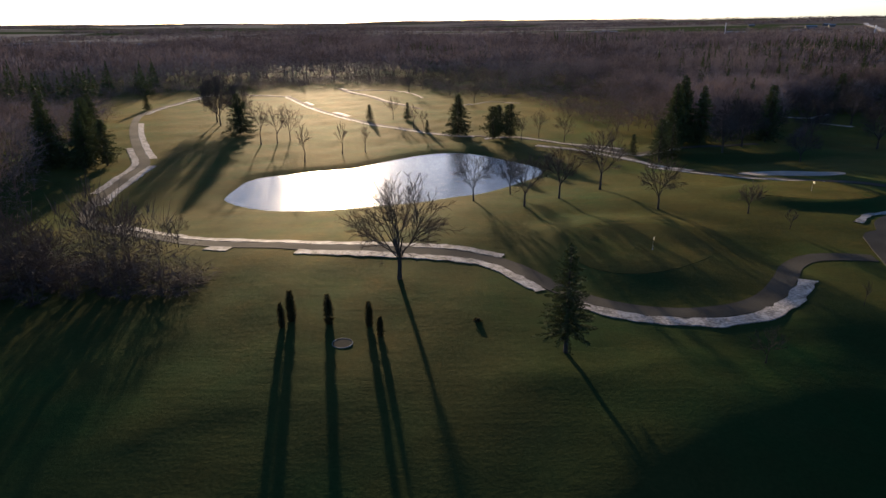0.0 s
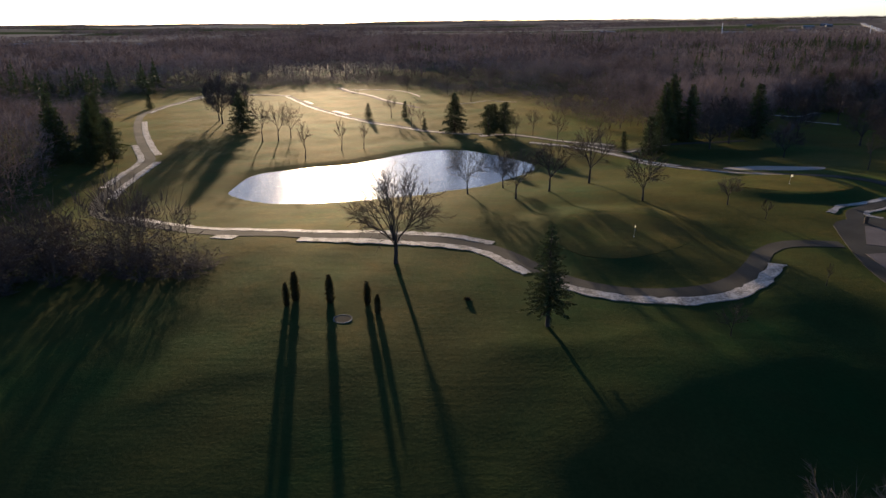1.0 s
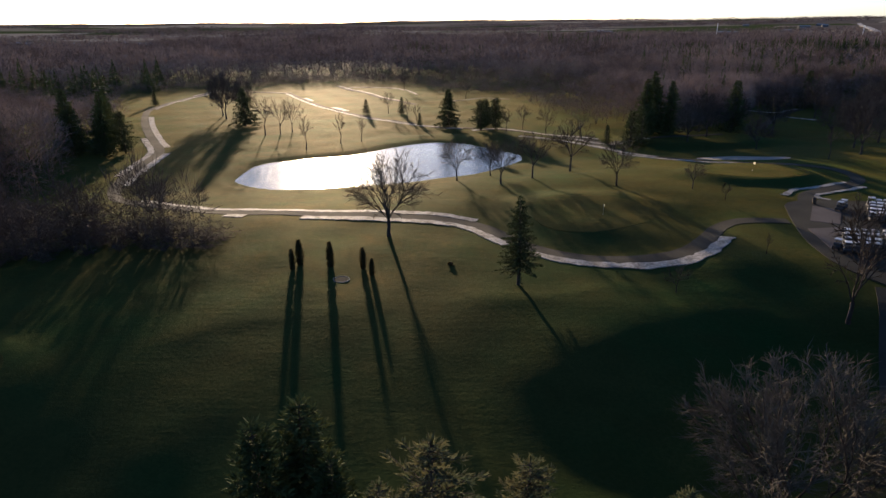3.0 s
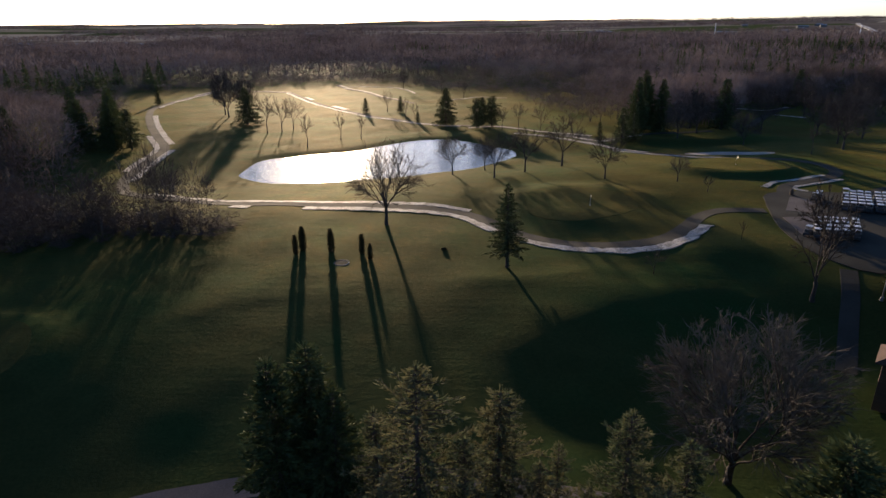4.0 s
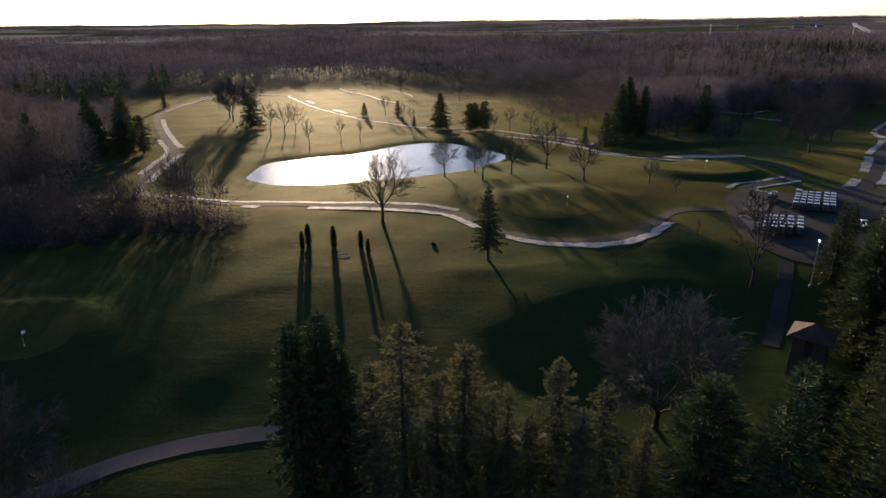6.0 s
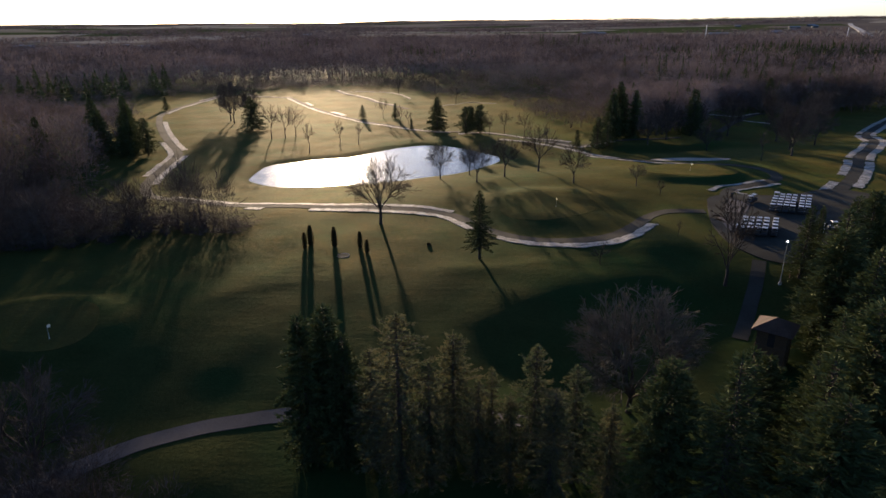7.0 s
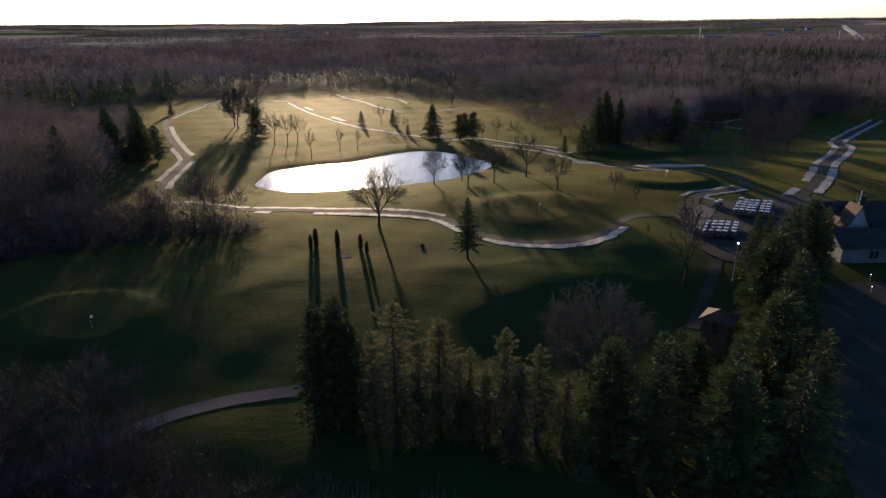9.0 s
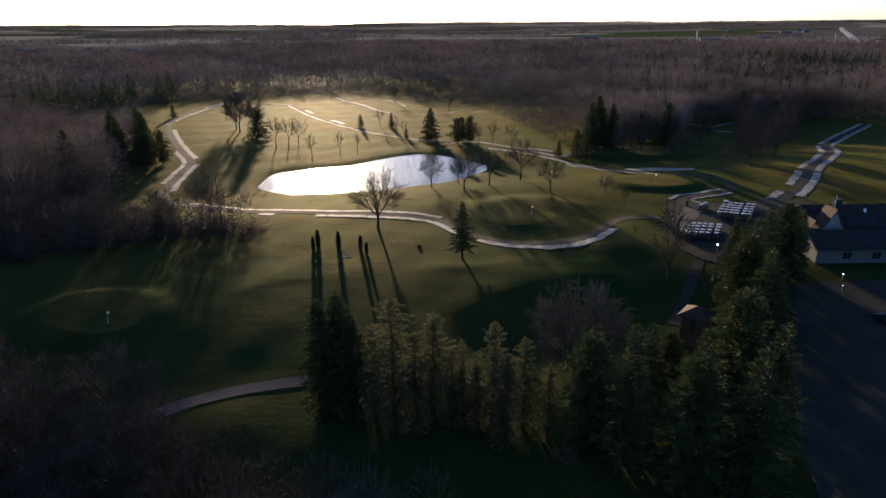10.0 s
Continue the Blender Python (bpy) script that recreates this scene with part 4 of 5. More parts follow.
def scatter(name, templates, spots, mat, label, seed=0):
    """One object of many light trees: spots are rows of x, y, height factor, width factor."""
    R = np.random.RandomState(seed)
    spots = np.asarray(spots)
    z = ground(spots[:, 0], spots[:, 1]) if len(spots) else []
    which, turn = R.randint(len(templates), size=len(spots)), R.uniform(0, 2 * math.pi, len(spots))
    out = []
    for k, t in enumerate(templates):
        sel = which == k
        c, s = np.cos(turn[sel])[:, None, None], np.sin(turn[sel])[:, None, None]
        x, y, zz = t[None, :, :, 0], t[None, :, :, 1], t[None, :, :, 2]
        w, h = spots[sel, 3][:, None, None], spots[sel, 2][:, None, None]
        out.append(np.stack([(x * c - y * s) * w + spots[sel, 0][:, None, None], (x * s + y * c) * w + spots[sel, 1][:, None, None], zz * h + z[sel][:, None, None]], -1).reshape(-1, 3))
    V = np.concatenate(out)
    ob = new(name, tri_mesh(name, V, np.arange(len(V)).reshape(-1, 3), mat))
    return tagged(ob, label, "woodland", kind="stuff")


RW = np.random.RandomState(12)


def lattice(x0, x1, y0, y1, gap, keep):
    x, y = np.meshgrid(np.arange(x0, x1, gap), np.arange(y0, y1, gap))
    x, y = x.ravel() + RW.uniform(-0.5, 0.5, x.size) * gap, y.ravel() + RW.uniform(-0.5, 0.5, y.size) * gap
    k = keep(x, y)
    return x[k], y[k]


FAR_ROAD = [(640, 950), (680, 1023), (858, 1337), (1160, 1884), (1400, 2300)]


def in_view(x, y, slack=60):
    """Land that the flight overlooks, less the town's and the far road's clearings."""
    town = np.hypot((x + 520) / 130, (y - 915) / 95) < 1
    lane = line_distance(x, y, np.array(FAR_ROAD, float)) < 26
    return (np.abs(x - 5) < 0.74 * (y + 55) + slack) & ~town & ~lane


def spots(xy, lo, hi, wide=(0.8, 1.25)):
    x, y = xy
    # neighbouring trees vary together, so that the canopy rolls
    roll_ = 1 + 0.16 * np.sin(x * 0.031 + 1) * np.sin(y * 0.027 + 2) + 0.1 * np.sin(x * 0.09 + y * 0.05)
    return np.stack([x, y, RW.uniform(lo, hi, x.size) * roll_, RW.uniform(*wide, x.size)], 1)


near_t = [sliver_tree(s, 230, 14.5, 4.4, 0.15, 0.062, reach=(0.9, 2.4)) for s in range(5)]
mid_t = [sliver_tree(s, 48, 15.0, 5.6, 0.25, 0.24, reach=(1.3, 3.4)) for s in range(10, 14)]
far_t = [sliver_tree(s, 24, 9.5, 9.0, 0.2, 0.7, reach=(1.8, 3.6)) for s in range(20, 24)]
con_t = [sliver_tree(s, 240, 15.0, 3.4, 0, 0.28, True) for s in range(30, 33)]

woods_near = lattice(-330, 330, 30, 420, 6.0, lambda x, y: ~inside(x, y, OPEN) & in_view(x, y) & (np.hypot(x, y) < 430))
OPEN_LINE = np.array(OPEN, float)


def low_margin(rows):
    """North of the far fairways the woods begin as low scrub."""
    d = line_distance(rows[:, 0], rows[:, 1], OPEN_LINE, True)
    young = smooth(180, 230, rows[:, 1]) * (1 - smooth(55, 100, rows[:, 0]))
    rows[:, 2] *= 1 - 0.72 * young * (1 - smooth(20, 110, d))
    return rows


scatter("bare_woodland_near", near_t, low_margin(spots(woods_near, 0.75, 1.1)), M_WOODS, "leafless purple-brown woodland round the golf course", 1)
EDGE = [(66, 180), (74, 178), (96, 187), (118, 238), (150, 229), (190, 238), (190, 262), (120, 268), (90, 225), (66, 200)]
woods_edge = lattice(60, 195, 170, 270, 3.6, lambda x, y: inside(x, y, EDGE))
scatter("bare_woodland_edge", near_t, spots(woods_edge, 0.8, 1.2), M_WOODS, "tall leafless trees crowding the woods' eastern edge", 7)
dark_edge = lattice(60, 195, 170, 270, 15.0, lambda x, y: inside(x, y, EDGE))
scatter("conifer_edge", con_t, spots(dark_edge, 0.85, 1.15), M_NEEDLE, "dark conifers crowding the woods' eastern edge", 9)
woods_mid = lattice(-900, 900, 200, 1150, 9.5, lambda x, y: ~inside(x, y, OPEN) & in_view(x, y) & (np.hypot(x, y) >= 430) & (np.hypot(x, y) < 1150))
scatter("bare_woodland_middle", mid_t, spots(woods_mid, 0.75, 1.1, (0.9, 1.4)), M_WOODS, "wide leafless woodland beyond the golf course", 2)


def copse(x, y):
    n = np.sin(x * 0.0052 + 0.8) * np.sin(y * 0.0071 + x * 0.001) + 0.6 * np.sin(x * 0.0017 - y * 0.0031 + 2.0) + 0.35 * np.sin(x * 0.013 + y * 0.017)
    return n > np.interp(np.hypot(x, y), (1100, 1500, 3000, 4900), (-0.7, 0.2, 0.55, 0.65))


woods_far = lattice(-3700, 3700, 600, 4800, 27, lambda x, y: in_view(x, y, 150) & (np.hypot(x, y) >= 1130) & (np.hypot(x, y) < 4900) & copse(x, y))
scatter("bare_woodland_far", far_t, spots(woods_far, 0.7, 1.1, (1.2, 2.2)), M_WOODS, "distant leafless woods and hedgerows out to the horizon", 3)
dark_near = lattice(-330, 420, 60, 900, 15, lambda x, y: ~inside(x, y, OPEN) & in_view(x, y) & ((np.sin(x * 0.017 + 1.7) * np.sin(y * 0.013 + 0.4) + 0.35 * (x > 90)) > 0.75))
stand = lattice(190, 420, 470, 620, 9, lambda x, y: (np.hypot((x - 300) / 100, (y - 545) / 48) + 0.25 * np.sin(x * 0.09) * np.sin(y * 0.11) < 1) | (np.hypot((x - 215) / 28, (y - 600) / 22) < 1))
dark_near = tuple(np.concatenate(v) for v in zip(dark_near, stand))
scatter("conifer_woodland", con_t, spots(dark_near, 0.7, 1.15), M_NEEDLE, "dark conifers scattered through the bare woods", 4)
BRUSH = [(-26.8, 61.6), (-27, 65.8), (-33, 68.5), (-42, 72), (-54, 77), (-62, 81), (-72, 86), (-90, 94), (-120, 98), (-120, 30), (-90, 40), (-66, 48.5), (-50, 55.4), (-37, 60.4)]
brush_t = [sliver_tree(s, 400, 8.6, 2.3, 0.02, 0.038, reach=(0.6, 1.7), bias=1.8) for s in range(40, 43)]
brush = lattice(-112, -26, 36, 106, 2.2, lambda x, y: inside(x, y, BRUSH))


def uneven(rows):
    """Brush rows, taller and lower, set along the sun's way to shape light streaks."""
    u = rows[:, 0] + 0.2035 * rows[:, 1]
    # east end raised to lengthen its shadow on the turf
    rows[:, 2] *= (1 - 0.66 * smooth(64, 78, rows[:, 1] + 0.15 * (rows[:, 0] + 50)) * smooth(-78, -66, rows[:, 0])) * (1 + 0.38 * smooth(-48, -34, rows[:, 0]))
    rows[:, 2] *= 0.30 + 0.80 * smooth(0.22, 0.52, 0.5 + 0.5 * np.sin(u * 0.95) * np.sin(u * 0.43 + 1.0))
    return rows


scatter("brush_thicket", brush_t, uneven(spots(brush, 0.55, 1.1)), M_BRUSH, "dense dark leafless brush along the path", 5)

west_t = [sliver_tree(s, 380, 11.0, 3.2, 0.04, 0.028, reach=(0.7, 2.0), bias=1.5) for s in range(60, 63)]
WEST = [(-50, 62), (-60, 55), (-115, 40), (-115, 112), (-88, 110), (-78, 95), (-63, 80), (-53, 73)]
west = lattice(-116, -48, 38, 114, 4.3, lambda x, y: inside(x, y, WEST))
west_rows = uneven(spots(west, 0.65, 1.15))
west_rows[:, 2] *= 1 - 0.38 * smooth(-84, -70, west_rows[:, 0])
scatter("west_thicket", west_t, west_rows, M_BRUSH, "tall dark leafless thicket beside the brush", 8)
low_t = [sliver_tree(s, 540, 7.5, 3.0, 0.05, 0.022, reach=(0.35, 0.95)) for s in range(50, 54)]
LOWER = [(-70, 22), (-52, 17), (-40, 11.5), (-28, 4.8), (-21.0, 7.4), (-19.0, 3.4), (-10, -2), (-2, -6), (8, -9), (12, -30), (-80, -30)]
lower = lattice(-80, 14, -30, 22, 2.5, lambda x, y: inside(x, y, LOWER))
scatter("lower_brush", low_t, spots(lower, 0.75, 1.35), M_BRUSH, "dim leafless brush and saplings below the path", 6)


# ---- golf carts ----
def golf_cart():
    root = new("golf_cart")
    bm = solid((-0.58, 0.58, -1.15, 1.12, 0.28, 0.46), (-0.55, 0.55, 0.62, 1.16, 0.40, 0.86), (-0.56, 0.56, -1.16, -0.18, 0.40, 0.72), bevel=0.05)
    part("body", bm, M_CARTBODY, root)
    part("seat", solid((-0.52, 0.52, -0.55, -0.05, 0.72, 0.84), bevel=0.04), M_SEAT, root, "pale vinyl seat")
    part("backrest", solid((-0.52, 0.52, -0.64, -0.54, 0.84, 1.22), bevel=0.04), M_SEAT, root, "pale vinyl backrest")
    roof = solid((-0.54, 0.54, -0.62, 0.60, 1.76, 1.83), bevel=0.03)
    box(roof, -0.45, 0.45, -0.52, 0.50, 1.83, 1.86, bevel=0.014)
    part("roof", roof, M_CARTROOF, root, "pale moulded roof")
    post = rod(bmesh.new(), (0, 0, 0.80), (0, 0, 1.77), 0.02, 0.02, 6)
    first = part("post", post, M_METAL, root)
    for k, (x, y) in enumerate(((-0.49, 0.56), (0.49, 0.56), (-0.49, -0.57), (0.49, -0.57))):
        ob = first if k == 0 else new("post", first.data)
        ob.parent, ob.location = root, (x, y, 0)
    tyre = rod(bmesh.new(), (-0.09, 0, 0), (0.09, 0, 0), 0.23, 0.23, 14)
    box(tyre, -0.10, 0.10, -0.05, 0.05, -0.05, 0.05)
    first = part("wheel", tyre, M_RUBBER, root)
    for k, (x, y) in enumerate(((-0.50, 0.80), (0.50, 0.80), (-0.50, -0.72), (0.50, -0.72))):
        ob = first if k == 0 else new("wheel", first.data)
        ob.parent, ob.location = root, (x, y, 0.23)
    part("windshield", solid((-0.52, 0.52, 0.585, 0.595, 0.90, 1.74)), M_CLEAR, root, "clear windshield")
    return tagged(root, "dark golf cart with a pale roof, parked in a row", "golf cart", "golf carts in the yard")


def yard_pose(x, y, turn):
    return pose(x, y, float(ground(x, y)) + 0.11, 0, 0, turn) @ Matrix.Scale(0.86, 4)


cart = golf_cart()
rc = random.Random(6)


def block(cx, cy, cols, rows, dx, dy, across, along):
    """Carts in ranks: across and along are the directions of a rank and of a file, in degrees; the carts face along the file."""
    out = []
    for j in range(rows):
        for i in range(cols):
            u, v = (i - (cols - 1) / 2) * dx + rc.uniform(-0.05, 0.05) + (0.3 if i >= 4 else 0), ((rows - 1) / 2 - j) * dy + rc.uniform(-0.12, 0.12)
            out.append((cx + u * math.cos(radians(across)) + v * math.cos(radians(along)), cy + u * math.sin(radians(across)) + v * math.sin(radians(along)), along - 90 + rc.uniform(-2.5, 2.5)))
    return out


places = block(68.5, 74.7, 6, 5, 1.02, 2.2, -21, 60) + block(56.8, 61.7, 5, 4, 1.13, 1.85, -8, 62) + [(62.4, 77.2, -50), (63.6, 78.4, -46), (52.6, 60.6, -45), (68.9, 61.6, 75)]
for k, (x, y, turn) in enumerate(places):
    if k == 0:
        cart.matrix_basis = yard_pose(x, y, turn)
    else:
        copy_thing(cart, yard_pose(x, y, turn))


# ---- lamp, flags, ring, car ----
def street_lamp(x, y):
    root = new("street_lamp")
    z = float(ground(x, y))
    part("base", rod(bmesh.new(), (0, 0, -0.1), (0, 0, 0.35), 0.22, 0.18, 12), M_CONCRETE, root)
    part("pole", rod(bmesh.new(), (0, 0, 0.3), (0, 0, 5.9), 0.07, 0.05, 10), M_METAL, root)
    part("head", solid((-0.17, 0.17, -0.17, 0.17, 5.88, 5.96), (-0.14, 0.14, -0.14, 0.14, 6.17, 6.23), bevel=0.02), M_METAL, root)
    part("lantern", solid((-0.07, 0.07, -0.07, 0.07, 5.955, 6.175), bevel=0.03), M_LAMP, root, "lit white lantern glass")
    root.location = (x, y, z)
    return tagged(root, "slim metal lamp post with a lit white lantern", "street lamp")


street_lamp(51.0, 42.2)


def flagstick(x, y, turn):
    root = new("flagstick")
    part("pole", rod(bmesh.new(), (0, 0, -0.1), (0, 0, 1.65), 0.012, 0.008, 8), M_FLAG, root)
    bm = bmesh.new()
    g = [[bm.verts.new((0.02 + 0.08 * i, 0.03 * math.sin(i * 1.1), 1.63 - 0.07 * j - 0.012 * i)) for j in range(6)] for i in range(7)]
    for i in range(6):
        for j in range(5):
            bm.faces.new((g[i][j], g[i + 1][j], g[i + 1][j + 1], g[i][j + 1]))
    bmesh.ops.solidify(bm, geom=bm.faces[:], thickness=0.012)
    part("flag", bm, M_FLAG, root, "pale yellow cloth flag")
    part("cup", rod(bmesh.new(), (0, 0, -0.05), (0, 0, 0.052), 0.075, 0.075, 12), M_WHITE, root)
    root.matrix_basis = pose(x, y, float(ground(x, y)), 0, 0, turn)
    return tagged(root, "golf flagstick with a small pale flag", "flagstick", "flags on the greens")


for x, y, turn in ((26.4, 75.0, 60), (60.4, 102.2, 20), (-37.3, 26.4, 80)):
    flagstick(x, y, turn)

bm = bmesh.new()
ring_v = []
for k in range(28):
    a = 2 * math.pi * k / 28
    ring_v.append([bm.verts.new((r * math.cos(a), r * math.sin(a), z)) for r, z in ((0.95, -0.05), (0.94, 0.03), (0.895, 0.03), (0.885, -0.02))])
for k in range(28):
    for j in range(3):
        bm.faces.new((ring_v[k][j], ring_v[(k + 1) % 28][j], ring_v[(k + 1) % 28][j + 1], ring_v[k][j + 1]))
ring = new("drain_ring")
ring.location = (-8.6, 51.2, float(ground(-8.6, 51.2)) + 0.03)
part("rim", bm, M_CONCRETE, ring)
part("cover", rod(bmesh.new(), (0, 0, -0.05), (0, 0, 0.0), 0.89, 0.89, 28), M_RUST, ring, "dull dark metal cover")
tagged(ring, "pale concrete drain ring set in the turf", "drain ring")


def car(x, y, turn, label):
    root = new("car")
    bm = bmesh.new()
    prof = [(-2.2, 0.32), (-2.25, 0.75), (-2.05, 0.98), (-1.35, 1.05), (-0.65, 1.46), (0.75, 1.47), (1.35, 1.08), (2.05, 0.92), (2.25, 0.66), (2.2, 0.32)]
    sides = []
    for s in (-0.88, 0.88):
        sides.append([bm.verts.new((s * (0.82 if z > 1.2 else 1.0), yy, z)) for yy, z in prof])
    k = len(prof)
    for i in range(k):
        bm.faces.new((sides[0][i], sides[0][(i + 1) % k], sides[1][(i + 1) % k], sides[1][i]))
    bm.faces.new(sides[0][::-1])
    bm.faces.new(sides[1])
    bmesh.ops.bevel(bm, geom=bm.edges[:], offset=0.05, segments=2, affect="EDGES")
    bmesh.ops.recalc_face_normals(bm, faces=bm.faces[:])
    part("body", bm, M_CARPAINT, root)
    part("rear_window", solid((-0.66, 0.66, -1.22, -1.20, 1.10, 1.36)), M_GLASS, root)
    # white paint on the lights stands in for bright reflections
    for s in (-1, 1):
        part("headlight", solid((s * 0.62 - 0.17, s * 0.62 + 0.17, 2.20, 2.275, 0.62, 0.78), bevel=0.03), M_WHITE, root, "headlight painted white as a glint")
        part("tail_light", solid((s * 0.66 - 0.14, s * 0.66 + 0.14, -2.275, -2.20, 0.72, 0.86), bevel=0.03), M_WHITE, root, "tail light painted white as a glint")
        part("side_window", solid((s * 0.80 - 0.05, s * 0.80 + 0.05, -0.75, 0.95, 1.10, 1.38), bevel=0.02), M_GLASS, root)
    tyre = rod(bmesh.new(), (-0.11, 0, 0), (0.11, 0, 0), 0.33, 0.33, 18)
    first = part("wheel", tyre, M_RUBBER, root)
    for n, (a, b) in enumerate(((-0.8, 1.38), (0.8, 1.38), (-0.8, -1.38), (0.8, -1.38))):
        ob = first if n == 0 else new("wheel", first.data)
        ob.parent, ob.location = root, (a, b, 0.33)
    root.matrix_basis = pose(x, y, float(ground(x, y)) + 0.09, 0, 0, turn)
    return tagged(root, label, "car")


car(69.0, 26.6, 15, "dark car with glints painted white at its lights, on the dark car park")


# ---- shelter ----
def shelter():
    root = new("shelter")
    bx, by = 42.2, 25.8
    z = 0.35
    w, d, eave, apex = 2.35, 2.35, 2.35, 3.75
    part("slab", solid((-2.02, 2.02, -2.02, 2.02, -3.3, 0.10), bevel=0.02), M_TIMBER, root)
    walls = [(-1.9, 1.9, -1.95, -1.8, 0.1, eave), (-1.9, 1.9, 1.8, 1.95, 0.1, eave), (-1.95, -1.8, -1.78, 1.78, 0.1, eave), (1.8, 1.95, -1.78, 1.78, 0.1, eave)]
    for b in walls:
        part("wall", solid(b), M_TIMBER, root)
    part("door", solid((-0.45, 0.45, -2.0, -1.952, 0.1, 2.05), bevel=0.01), M_SLATE, root, "dark door")
    bm = bmesh.new()
    for zz in (0.0, -0.12):
        c = [bm.verts.new((sx * (w + 0.3), sy * (d + 0.3), eave + zz)) for sx, sy in ((-1, -1), (1, -1), (1, 1), (-1, 1))]
        t = bm.verts.new((0, 0, apex + zz))
        for k in range(4):
            bm.faces.new((c[k], c[(k + 1) % 4], t) if zz == 0 else (c[(k + 1) % 4], c[k], t))
    bm.verts.ensure_lookup_table()
    for k in range(4):
        bm.faces.new((bm.verts[k], bm.verts[5 + k], bm.verts[5 + (k + 1) % 4], bm.verts[(k + 1) % 4]))
    part("roof", bm, M_SHINGLE, root, "brown shingled hip roof")
    root.matrix_basis = pose(bx, by, z, 0, 0, -38) @ Matrix.Diagonal((0.76, 0.76, 0.8, 1))
    return tagged(root, "small timber shelter with a brown hip roof", "shelter")


shelter()


# ---- clubhouse ----
def slope(bm, a, b, c, d, thick=0.18):
    """A roof plane through four corners, with a thickness below it."""
    q = [Vector(p) for p in (a, b, c, d)]
    n = (q[1] - q[0]).cross(q[2] - q[0]).normalized()
    if n.z < 0:
        n = -n
    hi, lo = [bm.verts.new(p) for p in q], [bm.verts.new(p - n * thick) for p in q]
    bm.faces.new(hi)
    bm.faces.new(lo[::-1])
    for i in range(4):
        bm.faces.new((hi[i], lo[i], lo[(i + 1) % 4], hi[(i + 1) % 4]))
    bmesh.ops.recalc_face_normals(bm, faces=bm.faces[:])
    return bm


def gabled_block(root, x0, x1, y0, y1, z0, e, r):
    """Four walls and two roof slopes, the ridge along x."""
    ym, o = (y0 + y1) / 2, 0.55
    part("wall", solid((x0, x1, y0, y0 + 0.3, z0 - 0.8, e)), M_STUCCO, root)
    part("wall", solid((x0, x1, y1 - 0.3, y1, z0 - 0.8, e)), M_STUCCO, root)
    for xs in (x0, x1 - 0.3):
        bm = bmesh.new()
        pts = [(y0 + 0.31, z0 - 0.8), (y1 - 0.31, z0 - 0.8), (y1 - 0.31, e), (ym, r - 0.35), (y0 + 0.31, e)]
        a, b = [bm.verts.new((xs, y, z)) for y, z in pts], [bm.verts.new((xs + 0.3, y, z)) for y, z in pts]
        bm.faces.new(a[::-1])
        bm.faces.new(b)
        for i in range(5):
            bm.faces.new((a[i], a[(i + 1) % 5], b[(i + 1) % 5], b[i]))
        part("gable_wall", bm, M_STUCCO, root)
    for ya, yb in ((y0 - o, ym - 0.005), (y1 + o, ym + 0.005)):
        part("roof", slope(bmesh.new(), (x0 - o, ya, e - 0.2), (x1 + o, ya, e - 0.2), (x1 + o, yb, r), (x0 - o, yb, r)), M_SLATE, root, "dark shingle roof slope")


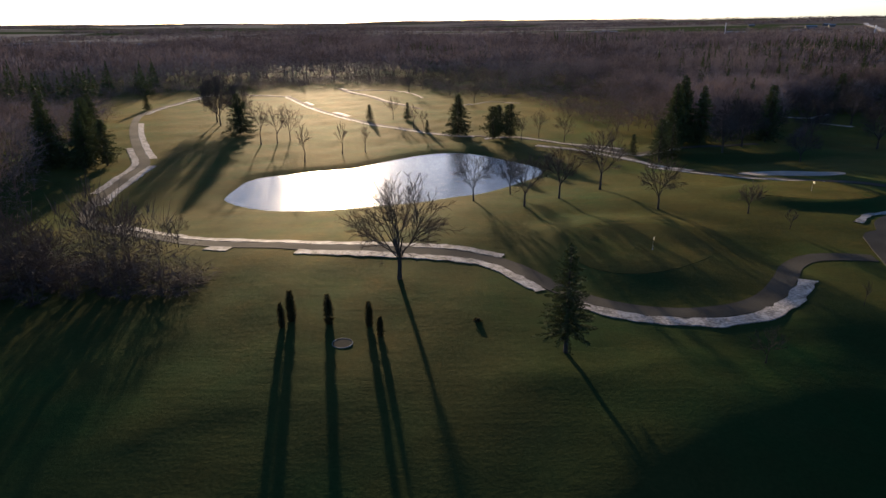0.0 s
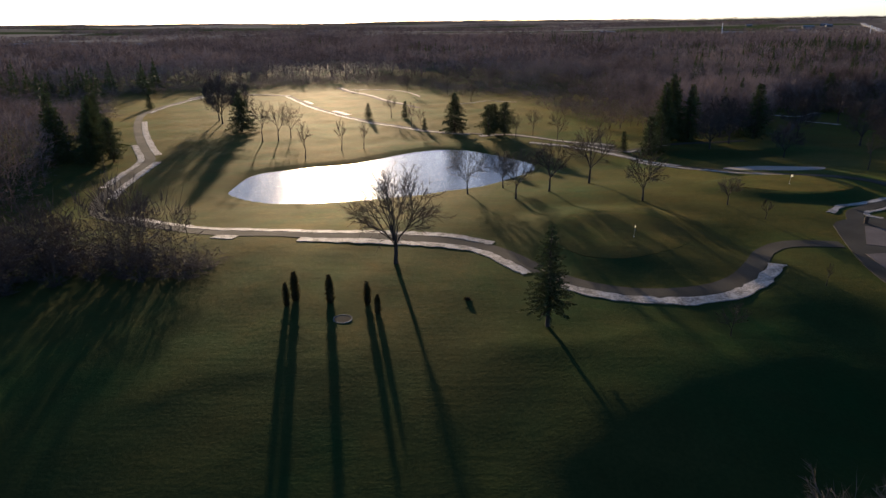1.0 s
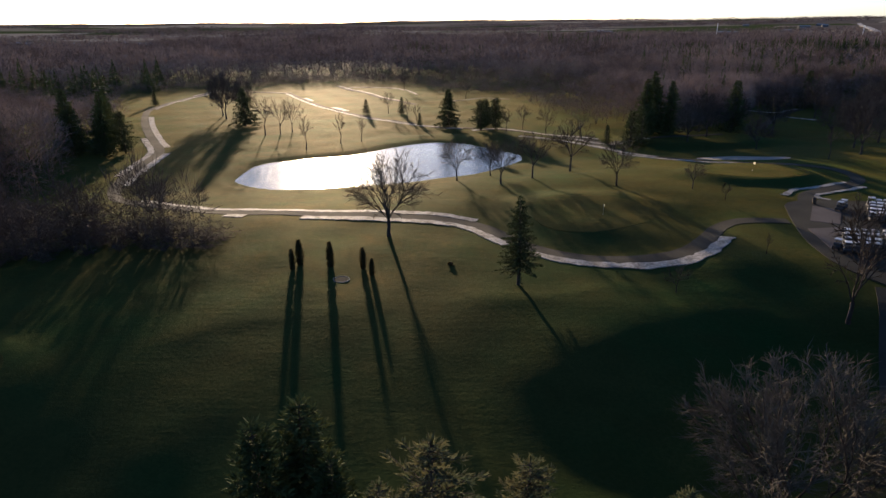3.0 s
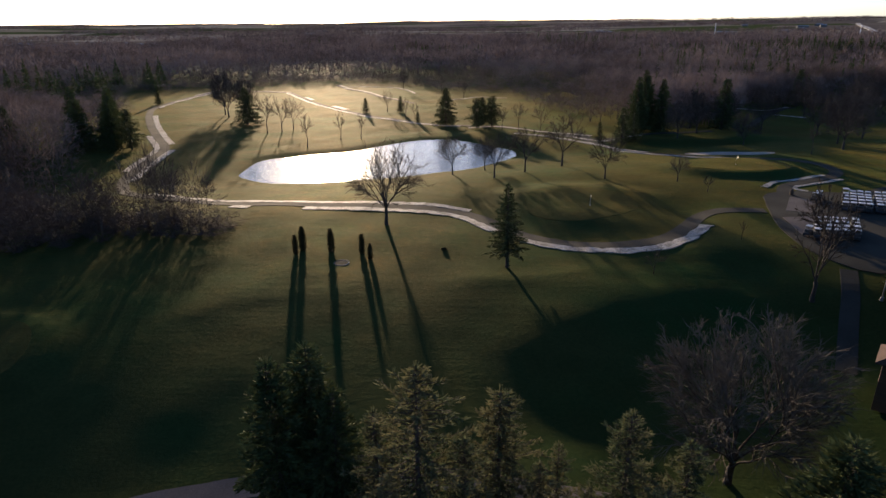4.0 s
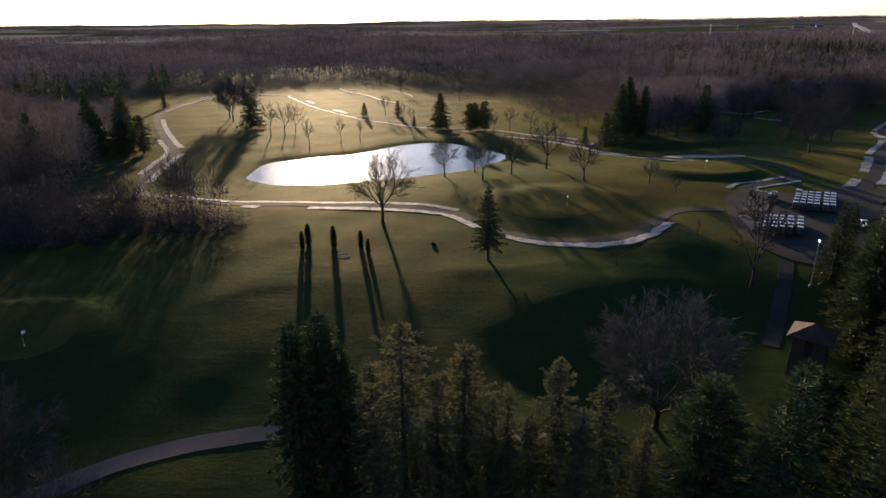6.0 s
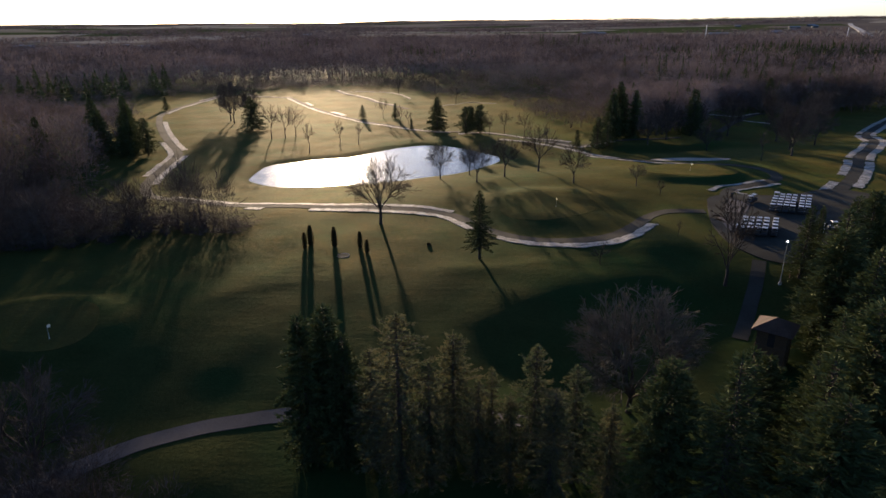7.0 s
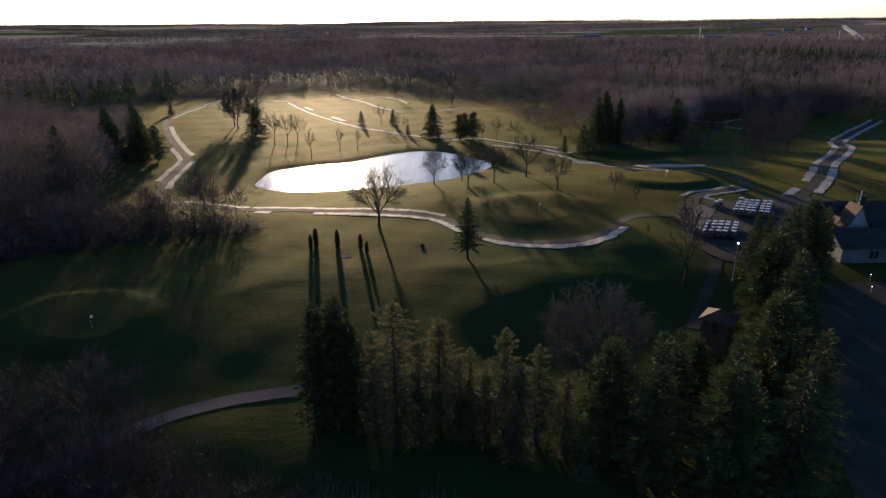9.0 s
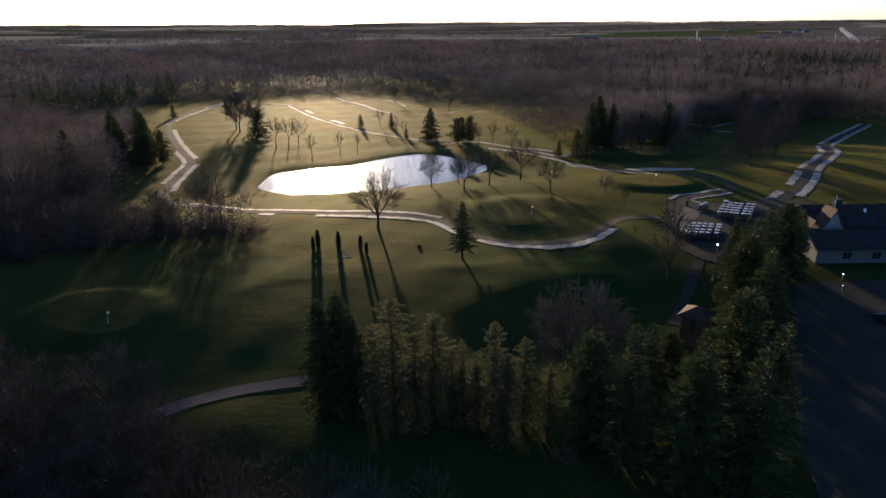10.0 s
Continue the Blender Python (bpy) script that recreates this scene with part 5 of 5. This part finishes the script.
def clubhouse():
    root = new("clubhouse")
    z0 = float(ground(78, 50)) - 0.3
    gabled_block(root, 69.6, 104.0, 46.8, 53.4, z0, z0 + 3.0, z0 + 5.0)
    gabled_block(root, 72.5, 104.0, 53.9, 63.0, z0, z0 + 4.0, z0 + 7.0)
    # steep front gable with flared eaves
    gx, gy0, gy1 = 75.1, 52.7, 55.9
    flare = [(3.0, z0 + 4.1), (2.0, z0 + 4.55), (1.35, z0 + 5.3), (0.9, z0 + 6.2), (0.45, z0 + 7.1), (0.0, z0 + 7.8)]
    bm = bmesh.new()
    face = [bm.verts.new((gx - w * 0.94, gy0, z - 0.16)) for w, z in flare] + [bm.verts.new((gx + w * 0.94, gy0, z - 0.16)) for w, z in flare[-2::-1]]
    bm.faces.new(face)
    ext = bmesh.ops.extrude_face_region(bm, geom=bm.faces[:])
    for v in ext["geom"]:
        if isinstance(v, bmesh.types.BMVert):
            v.co.y += 0.3
    bmesh.ops.recalc_face_normals(bm, faces=bm.faces[:])
    part("gable_wall", bm, M_GABLE, root, "grey stucco front gable with flared foot")
    for s in (-1, 1):
        bm = bmesh.new()
        for (wa, za), (wb_, zb) in zip(flare, flare[1:]):
            slope(bm, (gx + s * wa, gy0 - 0.3, za), (gx + s * (wb_ + 0.004), gy0 - 0.3, zb), (gx + s * (wb_ + 0.004), gy1, zb), (gx + s * wa, gy1, za), 0.14)
        part("gable_roof", bm, M_SHINGLE, root, "steep flared brown shingle slope")
    part("chimney", solid((77.0, 78.1, 56.3, 57.3, z0 + 5.0, z0 + 8.3), (76.9, 78.2, 56.2, 57.4, z0 + 8.3, z0 + 8.45), bevel=0.03), M_SLATE, root, "dark brick chimney")
    part("vent_pipe", rod(bmesh.new(), (76.75, 56.0, z0 + 6.0), (76.75, 56.0, z0 + 9.4), 0.06, 0.06, 8), M_WHITE, root, "white pipe")
    dx, dw, dy, da, db = 70.95, 0.95, 51.2, z0 + 6.35, z0 + 4.9
    part("dormer_wall", solid((dx - dw + 0.2, dx + dw - 0.2, dy, dy + 1.6, z0 + 4.2, db)), M_STUCCO, root)
    for s in (-1, 1):
        part("dormer_roof", slope(bmesh.new(), (dx + s * dw, dy - 0.3, db - 0.1), (dx + s * 0.005, dy - 0.3, da), (dx + s * 0.005, dy + 2.4, da), (dx + s * dw, dy + 2.4, db - 0.1), 0.12), M_SHINGLE, root)
    dish = bmesh.new()
    bmesh.ops.create_cone(dish, cap_ends=True, segments=20, radius1=0.11, radius2=0.36, depth=0.18, matrix=pose(82.1, 56.0, z0 + 6.55, 65, 0, 20))
    part("satellite_dish", dish, M_WHITE, root, "white satellite dish")
    for x in (74.6, 79.4, 86.5, 94.0, 101.5):
        win = part("window", solid((x - 0.75, x + 0.75, 46.75, 46.797, z0 + 0.9, z0 + 2.3)), M_STUCCO, root)
        for s in (-0.36, 0.36):
            part("pane", solid((x + s - 0.31, x + s + 0.31, 46.725, 46.748, z0 + 1.0, z0 + 2.2)), M_GLASS, win)
    return tagged(root, "grey stucco clubhouse with dark roofs and a steep front gable", "clubhouse")


clubhouse()


# ---- far things ----
def far_spot(x, y):
    return float(ground(x, y))


def far_tower(x, y, h, label):
    root = new("radio_mast")
    part("shaft", rod(bmesh.new(), (0, 0, -1), (0, 0, h), 0.6, 0.4, 10), M_WHITE, root)
    part("cap", rod(bmesh.new(), (0, 0, h), (0, 0, h + 1.2), 0.9, 0.7, 10), M_WHITE, root)
    root.location = (x, y, far_spot(x, y))
    return tagged(root, label, "mast")


far_tower(414, 1024, 24, "tall white mast standing beyond the woods")
far_tower(588, 940, 20, "tall white mast standing beyond the woods")


def far_shed(x, y, w, d, h, turn, wall, roof, name, label, category, group):
    root = new(name)
    part("wall", solid((-w / 2, w / 2, -d / 2, d / 2, -2, h)), wall, root)
    for side in (-1, 1):
        part("roof", slope(bmesh.new(), (-w / 2 - 0.5, side * (d / 2 + 0.5), h), (w / 2 + 0.5, side * (d / 2 + 0.5), h), (w / 2 + 0.5, side * 0.01, h + d * 0.25), (-w / 2 - 0.5, side * 0.01, h + d * 0.25), 0.3), roof, root)
    root.matrix_basis = pose(x, y, far_spot(x, y), 0, 0, turn)
    return tagged(root, label, category, group)


rs = random.Random(9)
for x, y in ((307, 1447), (330, 1462), (350, 1483), (539, 1301), (560, 1310), (699, 1383), (797, 1505), (-362, 1849), (-330, 1532), (900, 1700), (980, 1750), (1050, 1900), (860, 1950), (-700, 1040), (-660, 1010)):
    far_shed(x, y, rs.uniform(14, 30), rs.uniform(8, 12), rs.uniform(3, 5), rs.uniform(-20, 20), M_STUCCO, M_CONCRETE, "farm_shed", "distant pale-roofed farm shed among fields", "shed", "distant sheds")
for k in range(44):
    x, y = -520 + 115 * math.sqrt(rs.random()) * math.cos(2.4 * k), 915 + 84 * math.sqrt(rs.random()) * math.sin(2.4 * k)
    far_shed(x, y, rs.uniform(9, 16), rs.uniform(7, 10), rs.uniform(3.5, 6), rs.choice((-12, 78)) + rs.uniform(-5, 5), rs.choice((M_STUCCO, M_CONCRETE, M_GABLE)), rs.choice((M_SLATE, M_CONCRETE, M_STUCCO)), "town_house", "distant town house with a grey roof", "house", "houses of the distant town")
tagged(lay("far_road", FAR_ROAD, 7, -7, 0.8, M_CONCRETE, 40), "pale distant road crossing the fields", "road", kind="structure")


# ---- small things ----
for bx_, by_ in ((70.6, 40.8), (68.3, 36.9)):
    light = new("bollard_light")
    part("post", rod(bmesh.new(), (0, 0, -0.1), (0, 0, 0.92), 0.07, 0.07, 10), M_METAL, light)
    part("lens", rod(bmesh.new(), (0, 0, 0.92), (0, 0, 1.0), 0.05, 0.05, 10), M_LAMP, light, "lit white lens")
    part("cap", rod(bmesh.new(), (0, 0, 1.0), (0, 0, 1.05), 0.09, 0.08, 10), M_METAL, light)
    light.location = (bx_, by_, float(ground(bx_, by_)) + (0.08 if by_ < 40 else 0.0))
    tagged(light, "short lit bollard light beside the car park", "bollard light", "bollard lights")

tree("shrub", BARE[2], 20.0, -0.6, 0.27, 30, "low rounded tan leafless shrub among the pines", "tan shrubs under the belt")["category"] = "shrub"
tree("shrub", BARE[2], 37.2, 7.4, 0.2, 130, "low rounded tan leafless shrub among the pines", "tan shrubs under the belt")["category"] = "shrub"

bin_ = new("litter_bin")
part("drum", rod(bmesh.new(), (0, 0, -0.05), (0, 0, 0.85), 0.27, 0.30, 16), M_TIMBER, bin_)
part("lid", rod(bmesh.new(), (0, 0, 0.85), (0, 0, 1.0), 0.32, 0.2, 16), M_SLATE, bin_, "dark domed lid")
bin_.location = (60.7, 81.1, float(ground(60.7, 81.1)) + 0.1)
tagged(bin_, "dark brown litter bin beside the cart path", "litter bin")

sign = new("sign_post")
part("shaft", rod(bmesh.new(), (0, 0, -0.1), (0, 0, 1.5), 0.05, 0.05, 8), M_WHITE, sign)
part("board", solid((-0.02, 0.5, -0.03, 0.03, 0.95, 1.4), bevel=0.01), M_SLATE, sign, "small dark board")
sign.location = (66.8, 60.7, float(ground(66.8, 60.7)) + 0.1)
tagged(sign, "thin white post with a small dark board in the yard", "sign")

post = new("marker_post")
part("shaft", solid((-0.07, 0.07, -0.07, 0.07, -0.2, 0.95), bevel=0.015), M_TIMBER, post)
part("cap", solid((-0.09, 0.09, -0.09, 0.09, 0.95, 1.0), bevel=0.01), M_WHITE, post)
post.location = (52.8, 43.4, float(ground(52.8, 43.4)))
tagged(post, "short timber marker post beside the walkway", "post")
